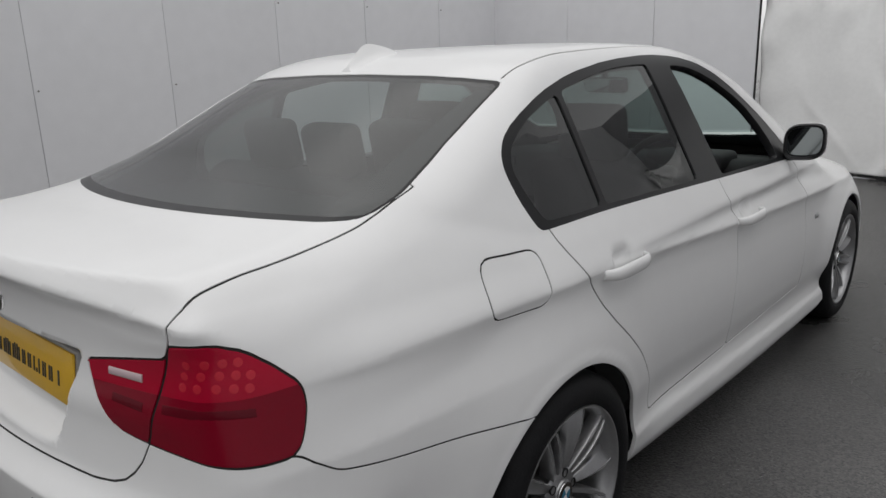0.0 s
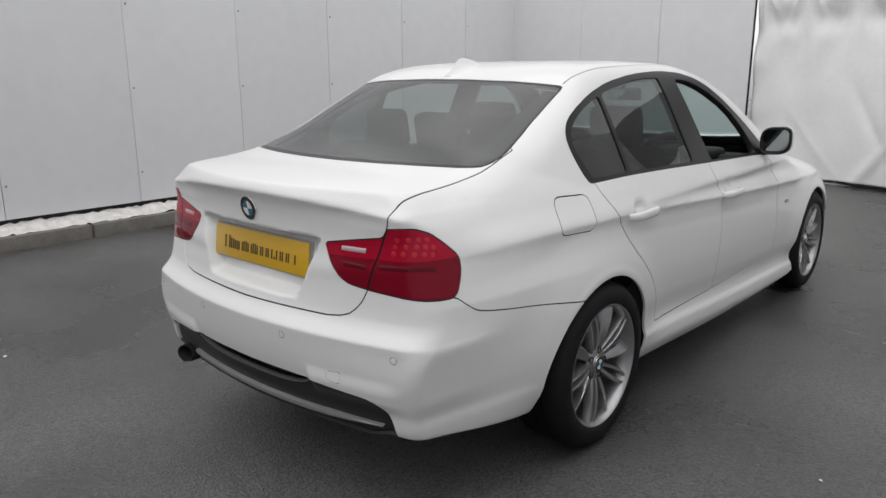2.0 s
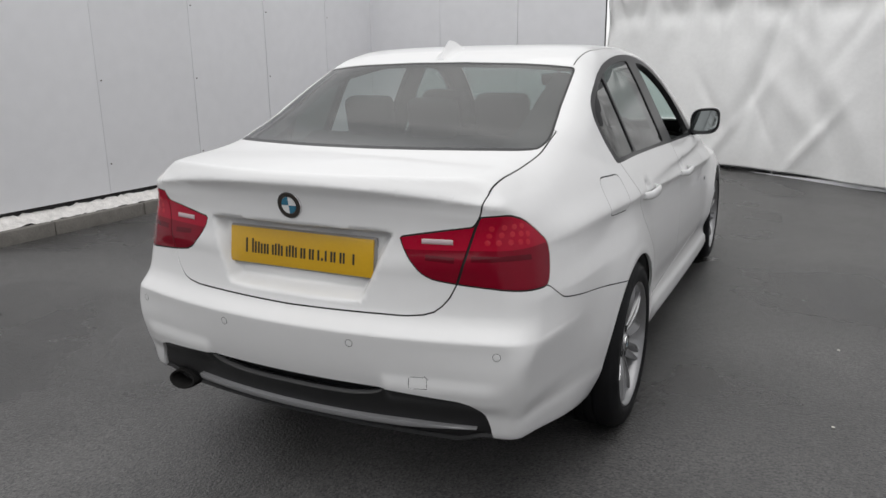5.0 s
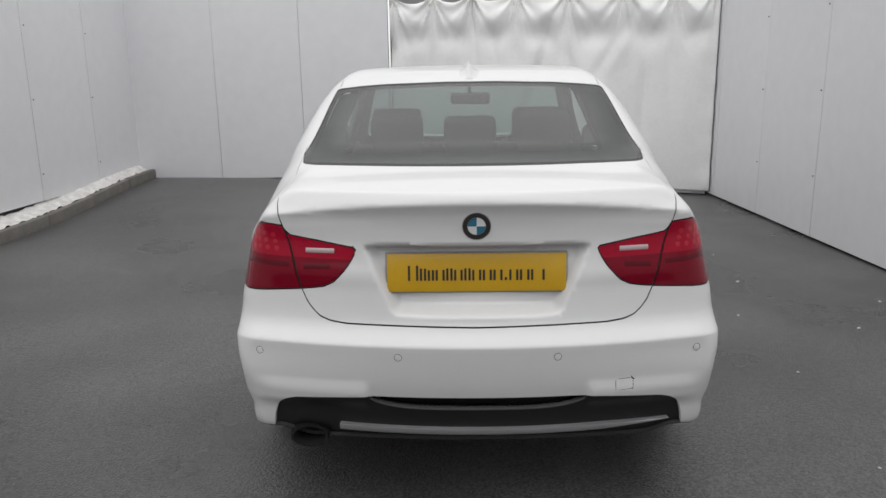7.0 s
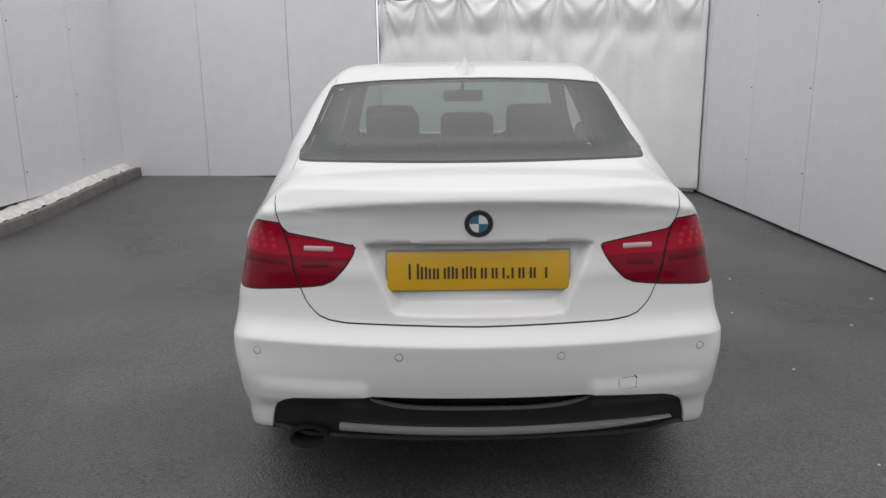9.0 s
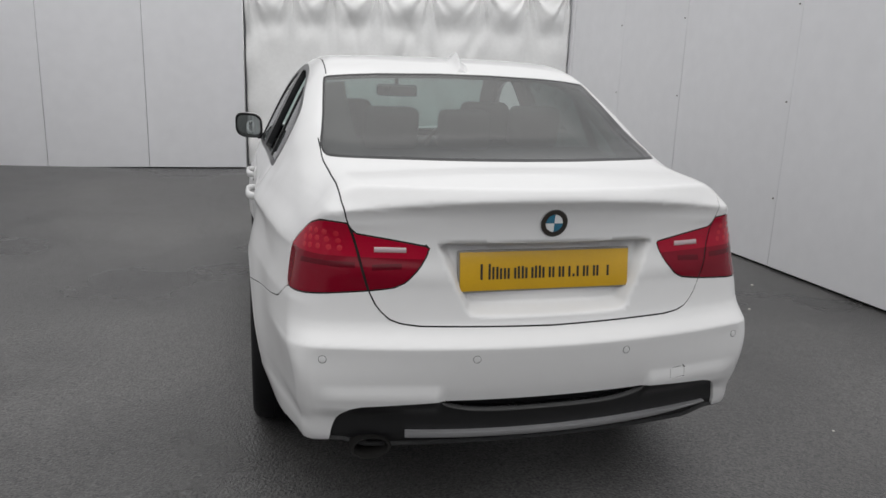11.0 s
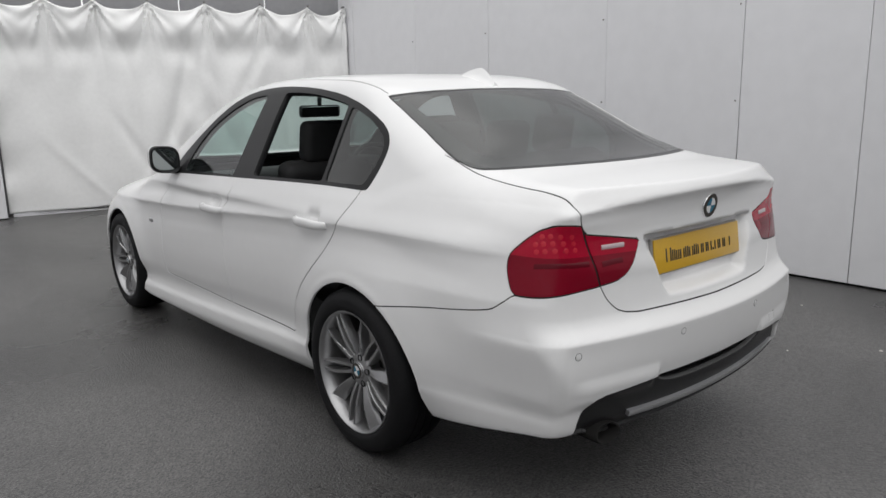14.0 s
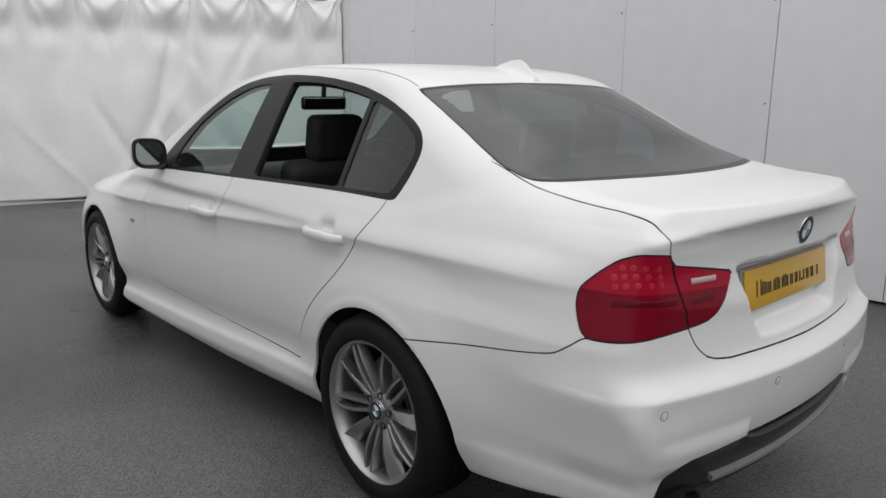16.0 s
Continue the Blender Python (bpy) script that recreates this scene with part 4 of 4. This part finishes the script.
# ---- the car: handles, mirrors, fin ----
def handle(s, y, z, parent):
    p, n = on_skin(s * .83, y, z)
    bm = bmesh.new()
    rows = []
    for i in range(17):
        t = i / 16
        u = -.118 + .236 * t
        rise_ = .032 * (1 - abs(2 * t - 1) ** 5) + .005
        h = .0195 * (1 - .35 * abs(2 * t - 1) ** 3)
        ring = []
        for k in range(12):
            a = 2 * math.pi * k / 12
            ring.append(bm.verts.new((s * (rise_ + .010 * math.cos(a)), u, h * math.sin(a) + .010 * t - .005)))
        rows.append(ring)
    for a, b in zip(rows, rows[1:]):
        for k in range(12):
            bm.faces.new((a[k], a[(k + 1) % 12], b[(k + 1) % 12], b[k]))
    bm.faces.new(rows[0])
    bm.faces.new(rows[-1])
    bmesh.ops.recalc_face_normals(bm, faces=bm.faces)
    bm.transform(Matrix.Translation(p) @ Matrix.Rotation(radians(-2), 4, "X"))
    part("handle", bm, WHITE, parent, "white pull handle")


def wing_mirror(s):
    """Rounded housing: white cap ahead, black bezel and mirror glass behind."""
    cx, cz = .848, 1.046

    def ring(bm, y, w, h, dx=0, dz=0):
        made = []
        for k in range(36):
            a = 2 * math.pi * k / 36
            c, t = math.cos(a), math.sin(a)
            e = .62
            made.append(bm.verts.new((s * (cx + dx + .85 * w * math.copysign(abs(c) ** e, c)), y, cz + dz + 1.04 * h * math.copysign(abs(t) ** e, t) + .012 * c)))
        return made

    def skin(rings_, bm, close=(False, True)):
        for a, b in zip(rings_, rings_[1:]):
            for k in range(36):
                bm.faces.new((a[k], a[(k + 1) % 36], b[(k + 1) % 36], b[k]))
        if close[0]:
            bm.faces.new(rings_[0])
        if close[1]:
            bm.faces.new(rings_[-1])
        bmesh.ops.recalc_face_normals(bm, faces=bm.faces)
        return bm

    bm = bmesh.new()
    house = part("wing_mirror", skin([ring(bm, 1.800, .093, .070), ring(bm, 1.815, .096, .073), ring(bm, 1.85, .092, .068, -.004), ring(bm, 1.885, .078, .055, -.008), ring(bm, 1.905, .050, .034, -.012)], bm), WHITE, car, "white wing mirror cap")
    bm = bmesh.new()
    part("mirror_bezel", skin([ring(bm, 1.806, .0945, .0715), ring(bm, 1.788, .095, .072), ring(bm, 1.779, .090, .067), ring(bm, 1.783, .082, .059), ring(bm, 1.794, .079, .056)], bm, (False, False)), TRIM, house, "black mirror bezel")
    bm = bmesh.new()
    bm.faces.new(ring(bm, 1.791, .0805, .0575))
    for v in bm.verts:
        v.co.y -= .14 * (v.co.z - cz)
    part("mirror_glass", bm, material("mirror", (.36, .39, .39), .02, metal=1.0), house, "wing mirror glass", smooth=False)
    part("mirror_foot", box_bm((.10, .07, .030), (s * .755, 1.835, .985), .012, Matrix.Rotation(s * radians(12), 4, "Y")), TRIM, house, "black mirror foot")


for s, side in ((1, "right"), (-1, "left")):
    both = [o for o in car.children if o.name.startswith(("rear_door", "front_door")) and sum(v.co.x for v in o.data.vertices) * s > 0]
    for door in both:
        if door.name.startswith("rear"):
            handle(s, .285, .876, door)
        else:
            handle(s, 1.250, .842, door)
    wing_mirror(s)
    p, n = on_skin(s * .83, 2.185, .665)
    bm = box_bm((.012, .055, .022), p, .005)
    part("side_repeater", bm, SILVER, car, "small pale side repeater lamp")

bm = bmesh.new()
rows = []
for i in range(13):
    t = i / 12
    y = .072 + .212 * t
    z0 = float(roof(np.array([y]))[0])
    h = .046 * (.30 + .70 * math.sin(math.pi / 2 * t / .38) if t < .38 else (1 - (t - .38) / .62) ** .85) + .004
    w = .030 + .018 * math.sin(math.pi * min(1, t * .9 + .1))
    rows.append([bm.verts.new((w * k * (1 - .88 * v ** .45), y + .012 * v * (1 - t), z0 - .006 + (h + .006) * v)) for k, v in ((-1, 0), (-.95, .2), (-.8, .5), (-.55, .85), (0, 1), (.55, .85), (.8, .5), (.95, .2), (1, 0))])
for a, b in zip(rows, rows[1:]):
    for k in range(8):
        bm.faces.new((a[k], a[k + 1], b[k + 1], b[k]))
bm.faces.new(rows[0])
bm.faces.new(rows[-1])
bmesh.ops.recalc_face_normals(bm, faces=bm.faces)
part("roof_aerial", bm, WHITE, car, "white shark-fin roof aerial")

# ---- the car: cabin ----
lined = np.isin(names, ["bodyshell", "door_rear", "door_front", "frame", "gap"]) & (C[:, 1] > -.62) & (C[:, 1] < 2.3) & (C[:, 2] > .42)
t = T[lined]
used, inv = np.unique(t, return_inverse=True)
mesh_object("cabin_lining", P[used] - N[used] * .022, inv.reshape(-1, 3)[:, ::-1], LINING, car, "dark cabin lining", normals=-N[used])
part("cabin_floor", box_bm((1.40, 2.9, .04), (0, .95, .30), .01), LINING, car, "dark cabin floor")
part("parcel_shelf", box_bm((1.26, .54, .03), (0, -.28, 1.030), .01, Matrix.Rotation(radians(-2), 4, "X")), LINING, car, "dark parcel shelf")
part("rear_bulkhead", box_bm((1.24, .05, .66), (0, -.42, .66), .02), LINING, car, "dark bulkhead behind the seats")


# Pillar trim as a dark sheet under the glass, widened to imitate the cabin's shade.
for side in (right, left):
    inner = np.abs(C[:, 0]) > np.interp(C[:, 2], [1.11, 1.36], [.614, .557]) - np.interp(C[:, 2], [1.11, 1.20, 1.37], [.155, .105, .075])
    t = T[side & inner & np.isin(names, ["backlight", "backlight_edge"])]
    used, inv = np.unique(t, return_inverse=True)
    mesh_object("pillar_trim", P[used] - N[used] * .030, inv.reshape(-1, 3), LINING, car, "dark inner trim of the rear pillar, widened under the glass to darken its edge", normals=N[used])


def cushion(name, size, at, turn, parent, label):
    bm = box_bm(size, (0, 0, 0), min(size) * .36, None, 5)
    bm.transform(Matrix.Translation(at) @ Matrix.Rotation(radians(turn), 4, "X"))
    return part(name, bm, CLOTH, parent, label)


bench = cushion("rear_seat", (1.28, .14, .62), (0, .10, .80), 22, car, "dark rear seat back")
cushion("seat_cushion", (1.28, .50, .16), (0, .42, .50), 4, bench, "dark rear bench")
for x, w, top in ((-.30, .215, 1.252), (0, .215, 1.246), (.30, .215, 1.266)):
    cushion("headrest", (w, .085, .165), (x, .005, top - .083), 10, bench, "dark headrest")
for x in (-.055, .055):
    part("headrest_post", box_bm((.012, .012, .12), (x, .01, 1.07), .004), CHROME, bench)
for x in (.37, -.37):
    seat = cushion("front_seat", (.50, .14, .66), (x, .98, .74), 16, car, "dark front seat back")
    cushion("seat_cushion", (.50, .50, .16), (x, 1.25, .46), -4, seat, "dark front seat cushion")
    cushion("headrest", (.26, .10, .20), (x, .90, 1.150), 10, seat, "dark headrest")
    for d in (-.06, .06):
        part("headrest_post", box_bm((.014, .014, .10), (x + d, .91, 1.05), .004), STEEL, seat)
dash = part("dashboard", box_bm((1.36, .50, .26), (0, 2.0, .81), .07, Matrix.Rotation(radians(-4), 4, "X"), 4), LINING, car, "dark moulded dashboard")
part("instrument_hood", box_bm((.36, .22, .08), (.37, 1.80, .945), .03, None, 4), LINING, dash, "dark hood over the dials")
for x in (.62, -.62, .06, -.06):
    part("air_vent", box_bm((.10, .02, .05), (x, 1.745, .88), .008), TRIM, dash, "black air vent")
bm = bmesh.new()
rings = []
for i in range(48):
    a = 2 * math.pi * i / 48
    c = Vector((.185 * math.cos(a), 0, .185 * math.sin(a)))
    rings.append([bm.verts.new(c * (1 + .085 * math.cos(b)) + Vector((0, .016 * math.sin(b), 0))) for b in (2 * math.pi * k / 10 for k in range(10))])
for i in range(48):
    a, b = rings[i], rings[(i + 1) % 48]
    for k in range(10):
        bm.faces.new((a[k], a[(k + 1) % 10], b[(k + 1) % 10], b[k]))
bmesh.ops.recalc_face_normals(bm, faces=bm.faces)
bm.transform(Matrix.Translation((.37, 1.50, .90)) @ Matrix.Rotation(radians(-24), 4, "X"))
wheel_rim = part("steering_wheel", bm, TRIM, car, "black steering wheel")
for turn in (0, 90, 180):
    m = Matrix.Translation((.37, 1.50, .90)) @ Matrix.Rotation(radians(-24), 4, "X") @ Matrix.Rotation(radians(turn), 4, "Y")
    bm = box_bm((.15, .02, .035), (.10, 0, 0), .008)
    bm.transform(m)
    part("wheel_spoke", bm, TRIM, wheel_rim)
bm = box_bm((.12, .05, .11), (0, 0, 0), .02, None, 4)
bm.transform(Matrix.Translation((.37, 1.505, .90)) @ Matrix.Rotation(radians(-24), 4, "X"))
part("wheel_boss", bm, TRIM, wheel_rim)
m = Matrix.Translation((.03, 1.60, 1.283)) @ Matrix.Rotation(radians(-14), 4, "Z") @ Matrix.Rotation(radians(6), 4, "X")
bm = box_bm((.25, .035, .072), (0, .012, 0), .017, None, 4)
bm.transform(m)
inner = part("rear_view_mirror", bm, TRIM, car, "black rear-view mirror")
bm = box_bm((.225, .002, .056), (0, -.0065, 0), .0008, None, 1)
bm.transform(m)
part("mirror_glass", bm, material("dim_mirror", (.6, .62, .62), .03, metal=1.0), inner, "mirror glass")
part("mirror_stalk", box_bm((.022, .022, .10), (.03, 1.605, 1.338), .006, Matrix.Rotation(radians(8), 4, "X")), TRIM, inner)


# ---- small things on the ground and walls ----
rnd = random.Random(11)
PALE = material("pale_scrap", (.62, .60, .56), .8, vary=.2, scale=60)
scraps = [(1.575, .267), (1.62, 1.15), (1.46, -.62), (1.80, -.95), (2.35, -.30), (2.2, .9), (1.9, 1.9), (2.6, 1.4), (-1.9, -1.2), (-1.4, -2.0), (1.25, -1.55), (2.0, 2.7)]
for x, y in scraps:
    bm = bmesh.new()
    bmesh.ops.create_icosphere(bm, subdivisions=1, radius=rnd.uniform(.006, .011))
    for v in bm.verts:
        v.co = Vector((v.co.x * rnd.uniform(.7, 1.4), v.co.y * rnd.uniform(.7, 1.4), v.co.z * .6))
    bm.transform(Matrix.Translation((x, y, ground_z(x, y) + .003)))
    tagged(part("pebble", bm, PALE), "small pale pebble lying on the tarmac", "pebble", "pebbles on the tarmac")
SCREW = material("dull_screw", (.25, .24, .23), .4, metal=.7)
for wall_name, along, seams, at, facing in (("wall_east", "y", (.57, 1.82, 3.3, 4.5), WALL_R - .004, -1), ("wall_west", "y", (-.38, .73, 1.84, 2.98, 4.13, 5.32), WALL_L + .006, 1)):
    wall = bpy.data.objects[wall_name]
    for y in seams:
        for z in (.55, 1.28, 1.98, 2.6):
            bm = lathe_bm([(-.004, .007), (.003, .007), (.005, .004), (.005, .0005)], 10)
            bm.transform(Matrix.Translation((at, y + .035, z)) @ Matrix.Diagonal((facing, 1, 1, 1)))
            part("screw", bm, SCREW, wall)
